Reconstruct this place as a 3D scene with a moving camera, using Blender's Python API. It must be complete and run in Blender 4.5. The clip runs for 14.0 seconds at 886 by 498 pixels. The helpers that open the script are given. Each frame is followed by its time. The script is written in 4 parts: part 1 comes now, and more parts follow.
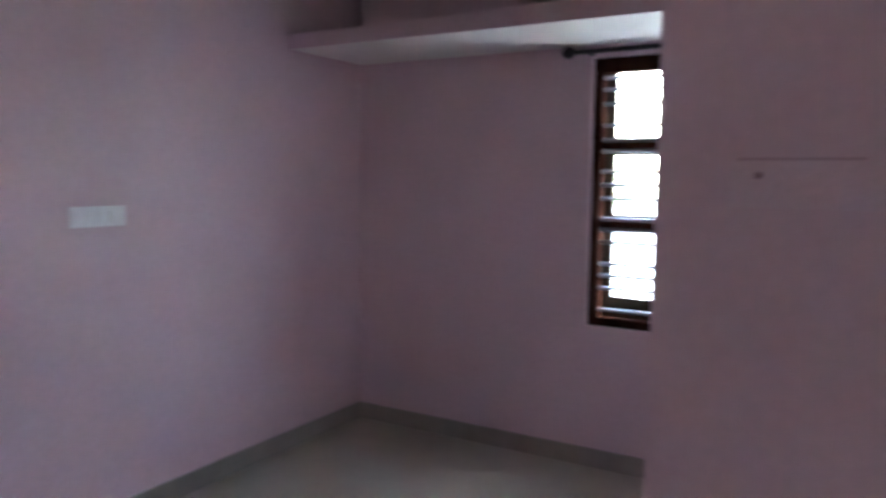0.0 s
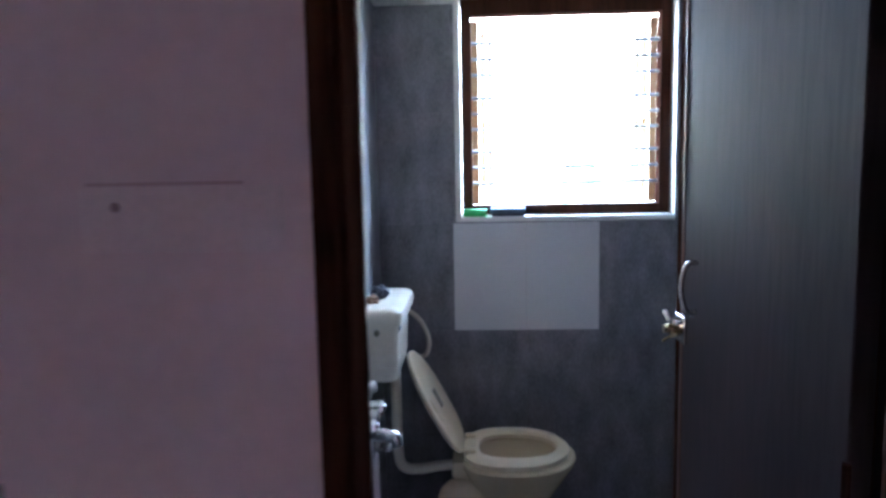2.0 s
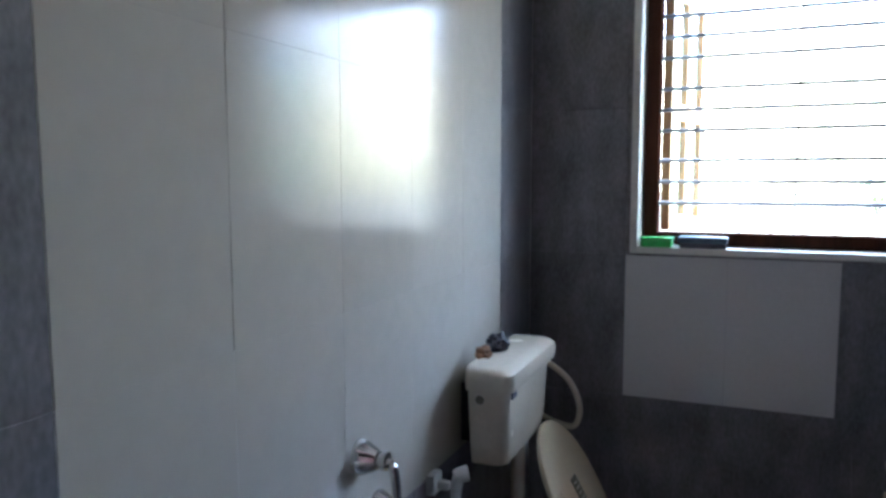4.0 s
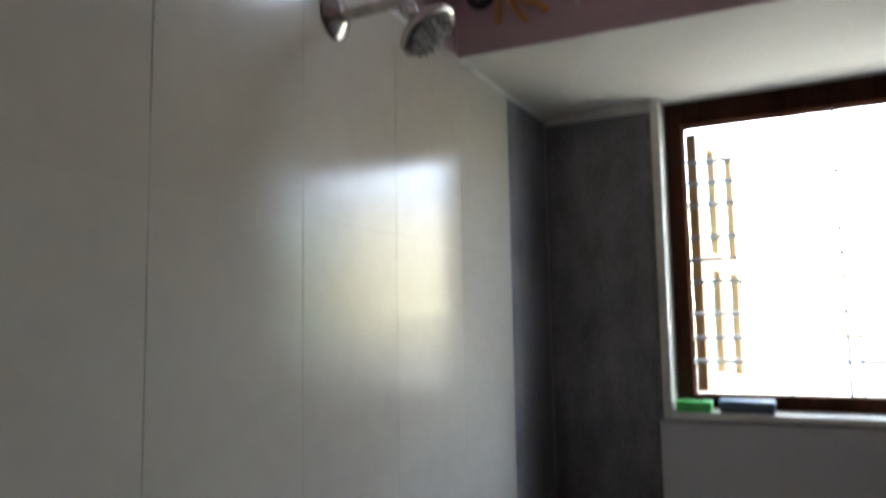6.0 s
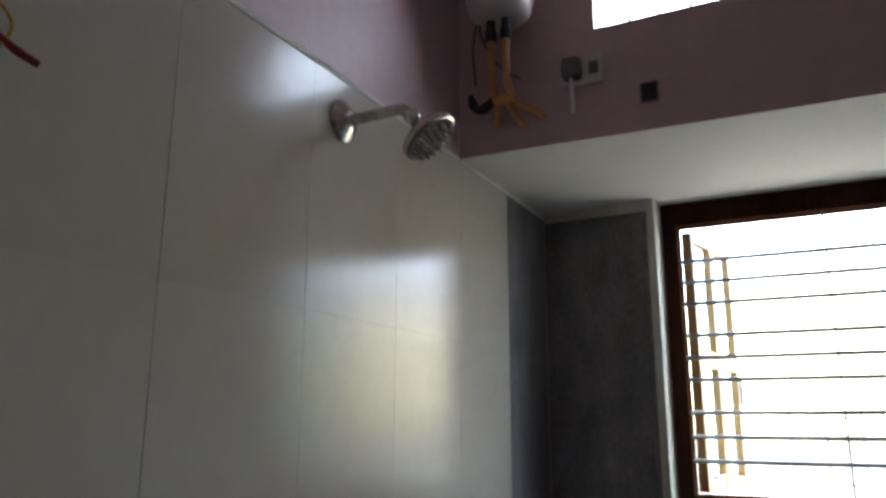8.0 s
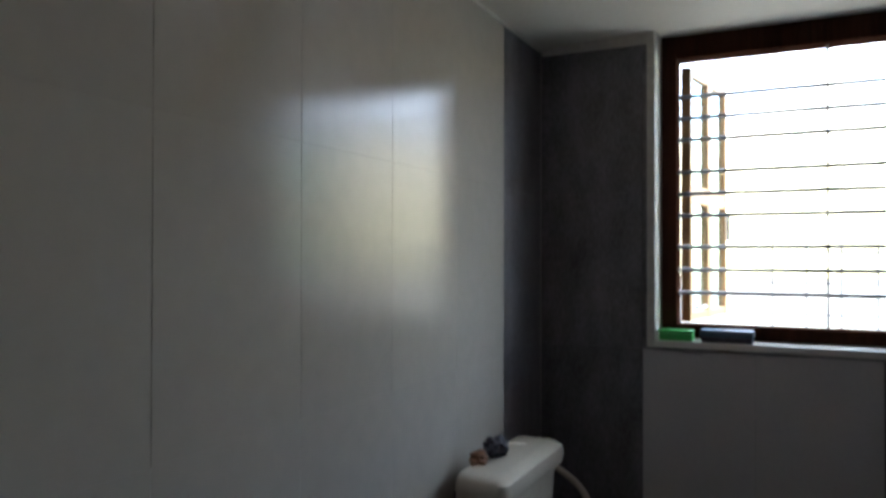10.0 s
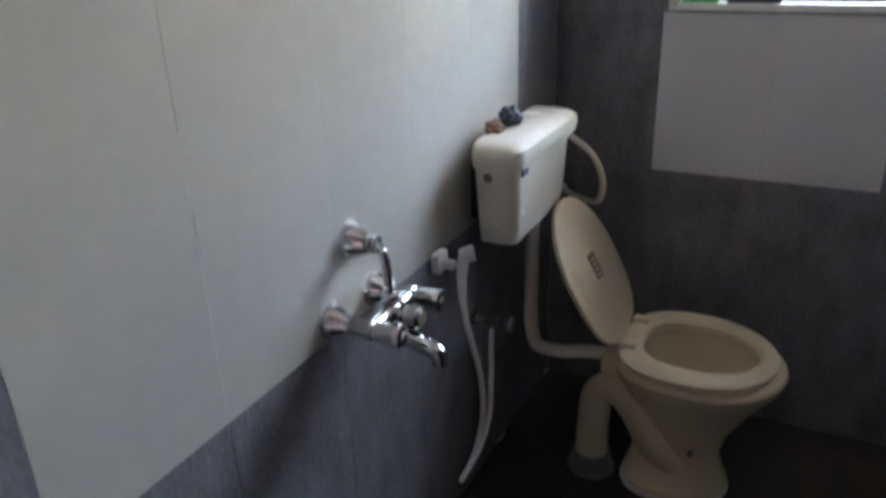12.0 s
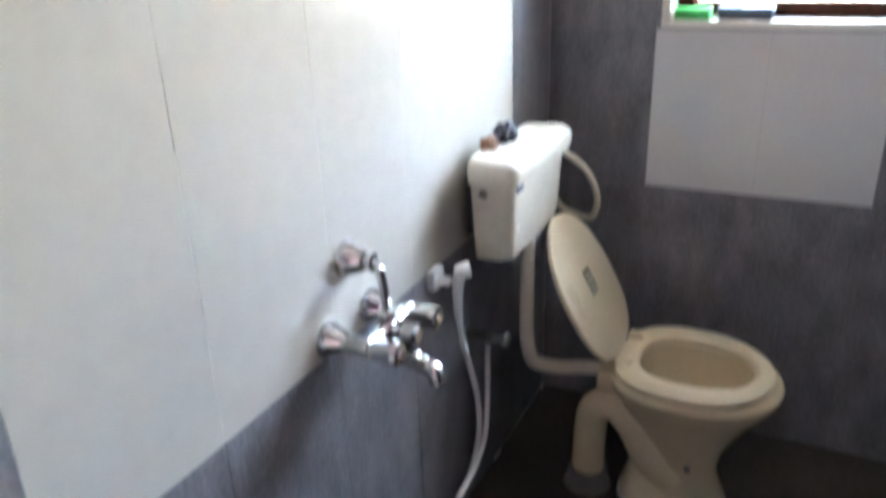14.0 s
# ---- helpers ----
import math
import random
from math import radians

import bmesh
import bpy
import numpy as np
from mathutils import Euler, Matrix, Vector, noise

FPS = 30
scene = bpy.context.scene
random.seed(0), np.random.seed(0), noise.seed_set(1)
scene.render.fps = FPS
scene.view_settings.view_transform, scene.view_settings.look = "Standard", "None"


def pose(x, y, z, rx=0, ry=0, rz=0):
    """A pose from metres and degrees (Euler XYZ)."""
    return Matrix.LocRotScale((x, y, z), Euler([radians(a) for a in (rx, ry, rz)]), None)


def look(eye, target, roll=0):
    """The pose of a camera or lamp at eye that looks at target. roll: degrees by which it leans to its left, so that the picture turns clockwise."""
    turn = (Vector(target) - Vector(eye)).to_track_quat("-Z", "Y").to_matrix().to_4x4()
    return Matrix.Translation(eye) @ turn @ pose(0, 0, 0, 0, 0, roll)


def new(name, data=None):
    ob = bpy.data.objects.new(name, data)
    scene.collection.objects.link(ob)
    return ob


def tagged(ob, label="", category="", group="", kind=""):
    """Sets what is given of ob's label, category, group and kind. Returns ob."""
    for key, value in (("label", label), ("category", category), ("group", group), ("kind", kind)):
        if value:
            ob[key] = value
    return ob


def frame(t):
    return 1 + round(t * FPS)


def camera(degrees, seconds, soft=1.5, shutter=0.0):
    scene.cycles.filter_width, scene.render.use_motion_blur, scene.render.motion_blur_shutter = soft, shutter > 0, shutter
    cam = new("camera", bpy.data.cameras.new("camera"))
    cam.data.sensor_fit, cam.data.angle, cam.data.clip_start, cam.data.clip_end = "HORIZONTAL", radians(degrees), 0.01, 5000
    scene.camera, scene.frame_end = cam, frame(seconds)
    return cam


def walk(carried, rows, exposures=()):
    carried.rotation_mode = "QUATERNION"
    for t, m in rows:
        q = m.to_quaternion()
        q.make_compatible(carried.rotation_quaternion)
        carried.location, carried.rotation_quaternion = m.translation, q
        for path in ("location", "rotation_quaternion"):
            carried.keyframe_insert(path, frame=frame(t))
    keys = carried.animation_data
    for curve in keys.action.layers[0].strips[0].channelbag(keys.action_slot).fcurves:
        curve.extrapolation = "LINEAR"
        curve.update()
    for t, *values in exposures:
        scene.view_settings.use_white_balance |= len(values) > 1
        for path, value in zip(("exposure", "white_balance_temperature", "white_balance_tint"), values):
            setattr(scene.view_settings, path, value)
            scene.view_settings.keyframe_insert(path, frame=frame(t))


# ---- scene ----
cam = camera(61.8, 14.0, soft=3.0, shutter=0.5)
PATH = [
    (0, (0.185, -3.503, 1.442), (-0.83, -1.79, 1.251), 0.7),
    (0.5, (0.271, -3.479, 1.558), (-0.392, -1.612, 1.285), -0.1),
    (1, (0.337, -3.424, 1.493), (-0.033, -1.474, 1.245), -0.4),
    (1.5, (0.36, -3.268, 1.488), (0.163, -1.294, 1.231), -0.8),
    (2, (0.425, -3.046, 1.501), (0.32, -1.063, 1.256), -1.1),
    (2.5, (0.551, -2.816, 1.471), (0.365, -0.838, 1.246), -1.0),
    (3, (0.635, -2.637, 1.477), (0.122, -0.716, 1.258), 0.2),
    (5.5, (0.705, -2.13, 1.482), (-0.183, -0.343, 1.357), -0.8),
    (6, (0.724, -2.136, 1.502), (-0.175, -0.361, 1.709), -1.0),
    (6.5, (0.735, -2.15, 1.513), (-0.156, -0.402, 1.906), -0.1),
    (7, (0.743, -2.155, 1.508), (-0.147, -0.425, 1.967), 0.1),
    (9.5, (0.757, -2.18, 1.502), (-0.133, -0.409, 1.766), 0.5),
    (10, (0.737, -2.171, 1.494), (-0.149, -0.377, 1.514), 0.1),
    (10.5, (0.735, -2.166, 1.484), (-0.15, -0.373, 1.448), -0.5),
    (11, (0.739, -2.172, 1.482), (-0.154, -0.402, 1.222), -1.2),
    (11.5, (0.735, -2.174, 1.477), (-0.146, -0.468, 0.92), -1.4),
    (12, (0.728, -2.175, 1.46), (-0.12, -0.547, 0.667), -2.0),
    (12.5, (0.727, -2.179, 1.449), (-0.09, -0.631, 0.48), -2.2),
    (13, (0.724, -2.179, 1.438), (-0.06, -0.716, 0.323), -3.0),
    (13.5, (0.723, -2.182, 1.438), (-0.066, -0.693, 0.361), -2.9),
    (14, (0.72, -2.175, 1.463), (-0.116, -0.523, 0.706), -2.0),
]
walk(cam, [(t, look(eye, target, roll)) for t, eye, target, roll in PATH],
     exposures=[(0, 2.9, 5300, 10), (0.5, 3.15, 4950, 10), (1, 3.15, 4800, 10), (1.5, 2.95, 4800, 10), (2, 2.65, 4800, 10), (2.5, 2.45, 4900, 10), (3, 1.95, 5000, 10), (5.5, 1.4, 5900, 10), (6, 1.15, 6100, 10), (6.5, 0.85, 6100, 10), (7, 0.7, 6100, 10), (9.5, 0.5, 6100, 10), (10, 0.3, 5900, 10), (10.5, 0.3, 5850, 10), (11, 0.7, 5850, 10), (11.5, 1.4, 5800, 10), (12, 2.2, 5800, 10), (12.5, 2.75, 5750, 10), (13, 3.15, 6000, 10), (13.5, 3.35, 6000, 10), (14, 3.4, 5850, 10)])

# ---- world and light ----
world = bpy.data.worlds.new("sky")
scene.world = world
world.use_nodes = True
wn = world.node_tree
sky = wn.nodes.new("ShaderNodeTexSky")
sky.sky_type, sky.sun_disc = "NISHITA", False
sky.sun_elevation, sky.sun_rotation = radians(52), radians(75)
sky.air_density, sky.dust_density = 1.0, 3.0
wn.nodes["Background"].inputs["Strength"].default_value = 0.15
wn.links.new(sky.outputs["Color"], wn.nodes["Background"].inputs["Color"])

sun = new("sun", bpy.data.lights.new("sun", "SUN"))
sun.data.energy, sun.data.angle, sun.data.color = 5.0, radians(0.6), (1.0, 0.95, 0.86)
sun.matrix_world = look((8.0, 2.2, 11.0), (0, 0, 0))


def window_light(name, eye, target, wide, high, watts, color):
    """The sky's light in an opening."""
    ob = new(name, bpy.data.lights.new(name, "AREA"))
    ob.data.shape, ob.data.size, ob.data.size_y = "RECTANGLE", wide, high
    ob.data.energy, ob.data.color = watts, color
    ob.matrix_world = look(eye, target)
    return ob


window_light("vent_sky", (0.52, -0.47, 2.52), (0.52, -1.5, 2.2), 0.30, 0.22, 1.2, (0.82, 0.91, 1.0))
window_light("bedroom_window_sky", (-0.64, 0.215, 1.38), (-0.9, -1.5, 1.0), 0.7, 1.15, 0.18, (0.82, 0.88, 1.0))


# ---- materials ----
def material(name, color, rough=0.5, metal=0.0, var=0.12, scale=6.0, fine=90.0, bump=0.0, bump_scale=60.0, stretch=(1, 1, 1), tint=None, coat=0.0, random_shade=0.0, ior=1.5, rough_var=0.08, gloss=0.5):
    """A principled material with colour varied at two scales, uneven gloss and fine relief."""
    mat = bpy.data.materials.new(name)
    mat.use_nodes = True
    nt = mat.node_tree
    b = nt.nodes["Principled BSDF"]
    b.inputs["Metallic"].default_value, b.inputs["IOR"].default_value = metal, ior
    b.inputs["Specular IOR Level"].default_value = gloss
    b.inputs["Coat Weight"].default_value, b.inputs["Coat Roughness"].default_value = coat, 0.08
    geo = nt.nodes.new("ShaderNodeNewGeometry")
    mp = nt.nodes.new("ShaderNodeMapping")
    mp.inputs["Scale"].default_value = stretch
    nt.links.new(geo.outputs["Position"], mp.inputs["Vector"])
    big, small = nt.nodes.new("ShaderNodeTexNoise"), nt.nodes.new("ShaderNodeTexNoise")
    for node, s, d in ((big, scale, 4.0), (small, fine, 2.0)):
        node.inputs["Scale"].default_value, node.inputs["Detail"].default_value = s, d
        nt.links.new(mp.outputs["Vector"], node.inputs["Vector"])
    add = nt.nodes.new("ShaderNodeMath")
    add.operation = "MULTIPLY_ADD"
    add.inputs[1].default_value = 0.6
    nt.links.new(big.outputs["Fac"], add.inputs[0])
    half = nt.nodes.new("ShaderNodeMath")
    half.operation = "MULTIPLY"
    half.inputs[1].default_value = 0.4
    nt.links.new(small.outputs["Fac"], half.inputs[0])
    nt.links.new(half.outputs[0], add.inputs[2])
    ramp = nt.nodes.new("ShaderNodeValToRGB")
    ramp.color_ramp.elements[0].position, ramp.color_ramp.elements[1].position = 0.33, 0.67
    dark = tuple(c * (1 - var) for c in color)
    light = tint or tuple(min(1, c * (1 + var)) for c in color)
    ramp.color_ramp.elements[0].color, ramp.color_ramp.elements[1].color = (*dark, 1), (*light, 1)
    nt.links.new(add.outputs[0], ramp.inputs["Fac"])
    last = ramp.outputs["Color"]
    if random_shade:
        info = nt.nodes.new("ShaderNodeObjectInfo")
        mr = nt.nodes.new("ShaderNodeMapRange")
        mr.inputs["To Min"].default_value, mr.inputs["To Max"].default_value = 1 - random_shade, 1 + random_shade
        nt.links.new(info.outputs["Random"], mr.inputs["Value"])
        hsv = nt.nodes.new("ShaderNodeHueSaturation")
        nt.links.new(mr.outputs["Result"], hsv.inputs["Value"])
        nt.links.new(last, hsv.inputs["Color"])
        last = hsv.outputs["Color"]
    nt.links.new(last, b.inputs["Base Color"])
    rr = nt.nodes.new("ShaderNodeMapRange")
    rr.inputs["To Min"].default_value, rr.inputs["To Max"].default_value = max(0.02, rough - rough_var), min(1, rough + rough_var)
    nt.links.new(big.outputs["Fac"], rr.inputs["Value"])
    nt.links.new(rr.outputs["Result"], b.inputs["Roughness"])
    if bump:
        bn = nt.nodes.new("ShaderNodeTexNoise")
        bn.inputs["Scale"].default_value, bn.inputs["Detail"].default_value = bump_scale, 3.0
        nt.links.new(mp.outputs["Vector"], bn.inputs["Vector"])
        bp = nt.nodes.new("ShaderNodeBump")
        bp.inputs["Strength"].default_value, bp.inputs["Distance"].default_value = bump, 0.004
        nt.links.new(bn.outputs["Fac"], bp.inputs["Height"])
        nt.links.new(bp.outputs["Normal"], b.inputs["Normal"])
    return mat


def glass_material(name, color, rough=0.02):
    mat = bpy.data.materials.new(name)
    mat.use_nodes = True
    b = mat.node_tree.nodes["Principled BSDF"]
    b.inputs["Base Color"].default_value = (*color, 1)
    b.inputs["Transmission Weight"].default_value, b.inputs["Roughness"].default_value = 1.0, rough
    return mat


PINK = material("pink_wall_paint", (0.58, 0.425, 0.445), 0.5, var=0.07, scale=2.2, fine=40, bump=0.05, bump_scale=45)
WHITE_PAINT = material("white_ceiling_paint", (0.76, 0.73, 0.66), 0.7, var=0.06, scale=3, bump=0.15)
PLASTER = material("rough_white_plaster", (0.66, 0.63, 0.57), 0.8, var=0.15, scale=12, bump=0.4, bump_scale=70)
PATCH = material("pale_paint_patch", (0.59, 0.455, 0.47), 0.5, var=0.08, scale=8)
CREAM_TILE = material("cream_glazed_tile", (0.52, 0.485, 0.415), 0.17, var=0.05, scale=3, fine=25, bump=0.10, bump_scale=14, random_shade=0.025, rough_var=0.05, ior=1.30)
WHITE_TILE = material("white_glazed_tile", (0.62, 0.60, 0.58), 0.25, var=0.05, scale=4, bump=0.03, bump_scale=18)
DARK_TILE = material("charcoal_stone_tile", (0.170, 0.162, 0.168), 0.38, var=0.42, scale=14, fine=120, bump=0.12, bump_scale=120, random_shade=0.08, stretch=(1, 1, 0.45))
WALL_GROUT = material("white_wall_grout", (0.66, 0.64, 0.60), 0.9, var=0.3, scale=18)
LIME = material("pale_lime_stain", (0.26, 0.25, 0.25), 0.7, var=0.3, scale=30)
DARK_GROUT = material("brown_tile_grout", (0.40, 0.36, 0.29), 0.9, var=0.7, scale=5)
LIGHT_GROUT = material("grey_tile_grout", (0.22, 0.21, 0.21), 0.9, var=0.4, scale=18)
FLOOR_TILE = material("dark_brown_floor_tile", (0.044, 0.036, 0.027), 0.46, var=0.65, scale=3.2, fine=60, bump=0.12, bump_scale=50, random_shade=0.10, rough_var=0.15)
FLOOR_GROUT = material("dark_floor_grout", (0.055, 0.047, 0.04), 0.9, var=0.4)
ROOM_FLOOR = material("beige_vitrified_floor", (0.36, 0.32, 0.25), 0.42, var=0.10, scale=5, random_shade=0.03)
SKIRTING = material("grey_green_skirting_tile", (0.27, 0.25, 0.20), 0.4, var=0.12, scale=9)
WOOD = material("dark_polished_wood", (0.034, 0.014, 0.009), 0.60, var=0.5, scale=9, fine=120, bump=0.12, bump_scale=60, stretch=(1, 1, 0.08), ior=1.3, gloss=0.0)
GLOSSY_WOOD = material("smooth_varnished_wood", (0.036, 0.017, 0.012), 0.14, var=0.5, scale=12, fine=120, bump=0.08, bump_scale=50, stretch=(1, 1, 0.4), rough_var=0.06)
VARNISH = material("worn_glossy_varnish", (0.075, 0.032, 0.018), 0.22, var=0.6, scale=40, fine=160, bump=0.6, bump_scale=70, stretch=(1, 1, 0.25), rough_var=0.15)
BEAD = material("brown_wood_bead", (0.13, 0.055, 0.03), 0.5, var=0.3, scale=20)
# bedroom shutters: darker and rougher than the bathroom ones
DULL_WOOD = material("matte_dark_wood", (0.050, 0.034, 0.020), 0.8, var=0.4, scale=9, fine=90, stretch=(1, 1, 0.1), ior=1.15)
DOOR_SKIN = material("dark_brown_laminate", (0.045, 0.030, 0.031), 0.55, var=0.35, scale=5, fine=90, bump=0.08, bump_scale=60, stretch=(1, 1, 0.1), ior=1.25)
# teak with its yellow sunlit tone put into the base colour
SUN_WOOD = material("sunlit_teak", (0.42, 0.24, 0.10), 0.4, var=0.3, scale=8, fine=90, stretch=(1, 1, 0.1))
BAR = material("grey_painted_steel", (0.34, 0.36, 0.39), 0.45, metal=0.0, var=0.2, scale=20)
CHROME = material("chrome", (0.62, 0.61, 0.60), 0.12, metal=1.0, var=0.06, scale=14, rough_var=0.06)
OLD_CHROME = material("spotted_chrome", (0.52, 0.49, 0.46), 0.22, metal=1.0, var=0.25, scale=30)
BRASS = material("worn_brass", (0.62, 0.48, 0.28), 0.28, metal=1.0, var=0.2, scale=25)
CERAMIC = material("ivory_ceramic", (0.67, 0.555, 0.365), 0.16, var=0.05, scale=6, rough_var=0.05)
IVORY_PLASTIC = material("ivory_plastic", (0.69, 0.575, 0.39), 0.3, var=0.06, scale=7)
WHITE_CERAMIC = material("off_white_ceramic", (0.74, 0.69, 0.60), 0.15, var=0.05, scale=6, rough_var=0.05)
CISTERN_PLASTIC = material("cream_plastic", (0.72, 0.65, 0.52), 0.25, var=0.06, scale=7)
WHITE_PLASTIC = material("white_plastic", (0.72, 0.70, 0.68), 0.35, var=0.06, scale=15)
GREY_PLASTIC = material("grey_plastic", (0.16, 0.15, 0.15), 0.5, var=0.2, scale=15)
BLACK = material("black_rubber", (0.015, 0.014, 0.014), 0.5, var=0.3, scale=20)
CEMENT = material("rough_grey_cement", (0.20, 0.185, 0.155), 0.9, var=0.3, scale=20, bump=0.5, bump_scale=80)
WHITE_CEMENT = material("white_cement", (0.62, 0.60, 0.55), 0.9, var=0.2, scale=40, bump=0.4)
ORANGE_PIPE = material("ochre_pipe_plastic", (0.55, 0.27, 0.08), 0.4, var=0.2, scale=20)
RED_WIRE = material("red_wire", (0.28, 0.03, 0.02), 0.5, var=0.2)
YELLOW_WIRE = material("yellow_wire", (0.50, 0.32, 0.06), 0.5, var=0.2)
BROWN_SOAP = material("brown_paper", (0.24, 0.12, 0.06), 0.6, var=0.4, scale=60, bump=0.5)
DARK_CLOTH = material("dark_grey_wrapper", (0.08, 0.08, 0.10), 0.5, var=0.5, scale=60, bump=0.5)
GREEN = material("green_soap_box", (0.10, 0.55, 0.12), 0.4, var=0.15, scale=30)
BLUE_GREY = material("blue_grey_brush_plastic", (0.10, 0.15, 0.20), 0.45, var=0.2, scale=30)
LABEL_GREY = material("grey_sticker", (0.16, 0.14, 0.10), 0.5, var=0.2, scale=40)
LABEL_DARK = material("dark_blue_sticker", (0.05, 0.05, 0.10), 0.4, var=0.2, scale=40)
GROUND = material("pale_sandy_ground", (0.62, 0.57, 0.46), 0.95, var=0.2, scale=0.8, fine=6)
LEAF = material("green_leaves", (0.24, 0.32, 0.12), 0.6, var=0.5, scale=2.0)
BARK = material("brown_bark", (0.12, 0.08, 0.05), 0.9, var=0.3, scale=9)
CLEAR_GLASS = glass_material("clear_glass", (0.93, 0.97, 0.97), 0.03)
BLUE_GLASS = glass_material("blue_tinted_glass", (0.55, 0.80, 0.95), 0.08)


# ---- builders ----
def thing(name, base, label, category, group="", kind=""):
    ob = new(name)
    ob.location = base
    return tagged(ob, label, category, group, kind)


def root_of(ob):
    while ob.parent:
        ob = ob.parent
    return ob


def part(name, bm, mat, parent=None, label="", smooth=False):
    """Links a bmesh made in world coordinates as one mesh object under a thing or a part."""
    me = bpy.data.meshes.new(name)
    bmesh.ops.recalc_face_normals(bm, faces=bm.faces)
    if parent is not None:
        bmesh.ops.translate(bm, verts=bm.verts, vec=-root_of(parent).location)
    if smooth:
        for face in bm.faces:
            face.smooth = True
        for e in bm.edges:
            if len(e.link_faces) == 2 and e.calc_face_angle() > radians(40):
                e.smooth = False
    bm.to_mesh(me)
    bm.free()
    me.materials.append(mat)
    ob = new(name, me)
    ob.parent = parent
    if label:
        ob["label"] = label
    return ob


def structure(name, bm, mat, label, category, smooth=False):
    return tagged(part(name, bm, mat, None, "", smooth), label, category, "", "structure")


def box(bm, x0, x1, y0, y1, z0, z1, bevel=0.0, segments=2):
    made = bmesh.ops.create_cube(bm, size=1.0)["verts"]
    for v in made:
        v.co = Vector(((x0 + x1) / 2 + v.co.x * (x1 - x0), (y0 + y1) / 2 + v.co.y * (y1 - y0), (z0 + z1) / 2 + v.co.z * (z1 - z0)))
    if bevel:
        edges = list({e for v in made for e in v.link_edges})
        bmesh.ops.bevel(bm, geom=edges, offset=bevel, segments=segments, affect="EDGES", profile=0.5)
    return bm


def boxes(*rows, bevel=0.0):
    bm = bmesh.new()
    for r in rows:
        box(bm, *r, bevel=bevel)
    return bm


def spline(points, steps=8):
    """Points on a smooth line through the given ones."""
    ps = [Vector(p) for p in points]
    ps = [ps[0] * 2 - ps[1], *ps, ps[-1] * 2 - ps[-2]]
    out = []
    for a, b, c, d in zip(ps, ps[1:], ps[2:], ps[3:]):
        for i in range(steps):
            t = i / steps
            out.append(0.5 * (2 * b + (c - a) * t + (2 * a - 5 * b + 4 * c - d) * t * t + (3 * b - a - 3 * c + d) * t ** 3))
    out.append(ps[-2])
    return out


def tube(points, radius, sides=10, smooth_line=True, steps=8, bm=None, radii=None):
    bm = bm or bmesh.new()
    line = spline(points, steps) if smooth_line else [Vector(p) for p in points]
    side = None
    rings = []
    for i, p in enumerate(line):
        d = (line[min(i + 1, len(line) - 1)] - line[max(i - 1, 0)]).normalized()
        if side is None:
            side = d.orthogonal().normalized()
        side = (side - d * side.dot(d)).normalized()
        up = d.cross(side)
        r = radius if radii is None else np.interp(i / (len(line) - 1), np.linspace(0, 1, len(radii)), radii)
        rings.append([bm.verts.new(p + (side * math.cos(2 * math.pi * k / sides) + up * math.sin(2 * math.pi * k / sides)) * r) for k in range(sides)])
    for a, b in zip(rings, rings[1:]):
        for k in range(sides):
            bm.faces.new((a[k], a[(k + 1) % sides], b[(k + 1) % sides], b[k]))
    bm.faces.new(rings[0][::-1])
    bm.faces.new(rings[-1])
    return bm


def lathe(profile, m, sides=24, bm=None):
    """A turned shape: (radius, height) rows round the z axis of the pose m."""
    bm = bm or bmesh.new()
    rings = [[bm.verts.new(m @ Vector((r * math.cos(2 * math.pi * k / sides), r * math.sin(2 * math.pi * k / sides), h))) for k in range(sides)] for r, h in profile]
    for a, b in zip(rings, rings[1:]):
        for k in range(sides):
            bm.faces.new((a[k], a[(k + 1) % sides], b[(k + 1) % sides], b[k]))
    bm.faces.new(rings[0][::-1])
    bm.faces.new(rings[-1])
    return bm


def loft(rings, bm=None, cap0=True, cap1=True):
    """A skin through rings of points of equal number."""
    bm = bm or bmesh.new()
    vs = [[bm.verts.new(p) for p in ring] for ring in rings]
    n = len(vs[0])
    for a, b in zip(vs, vs[1:]):
        for k in range(n):
            bm.faces.new((a[k], a[(k + 1) % n], b[(k + 1) % n], b[k]))
    if cap0:
        bm.faces.new(vs[0][::-1])
    if cap1:
        bm.faces.new(vs[-1])
    return bm


TILE_MESHES = {}


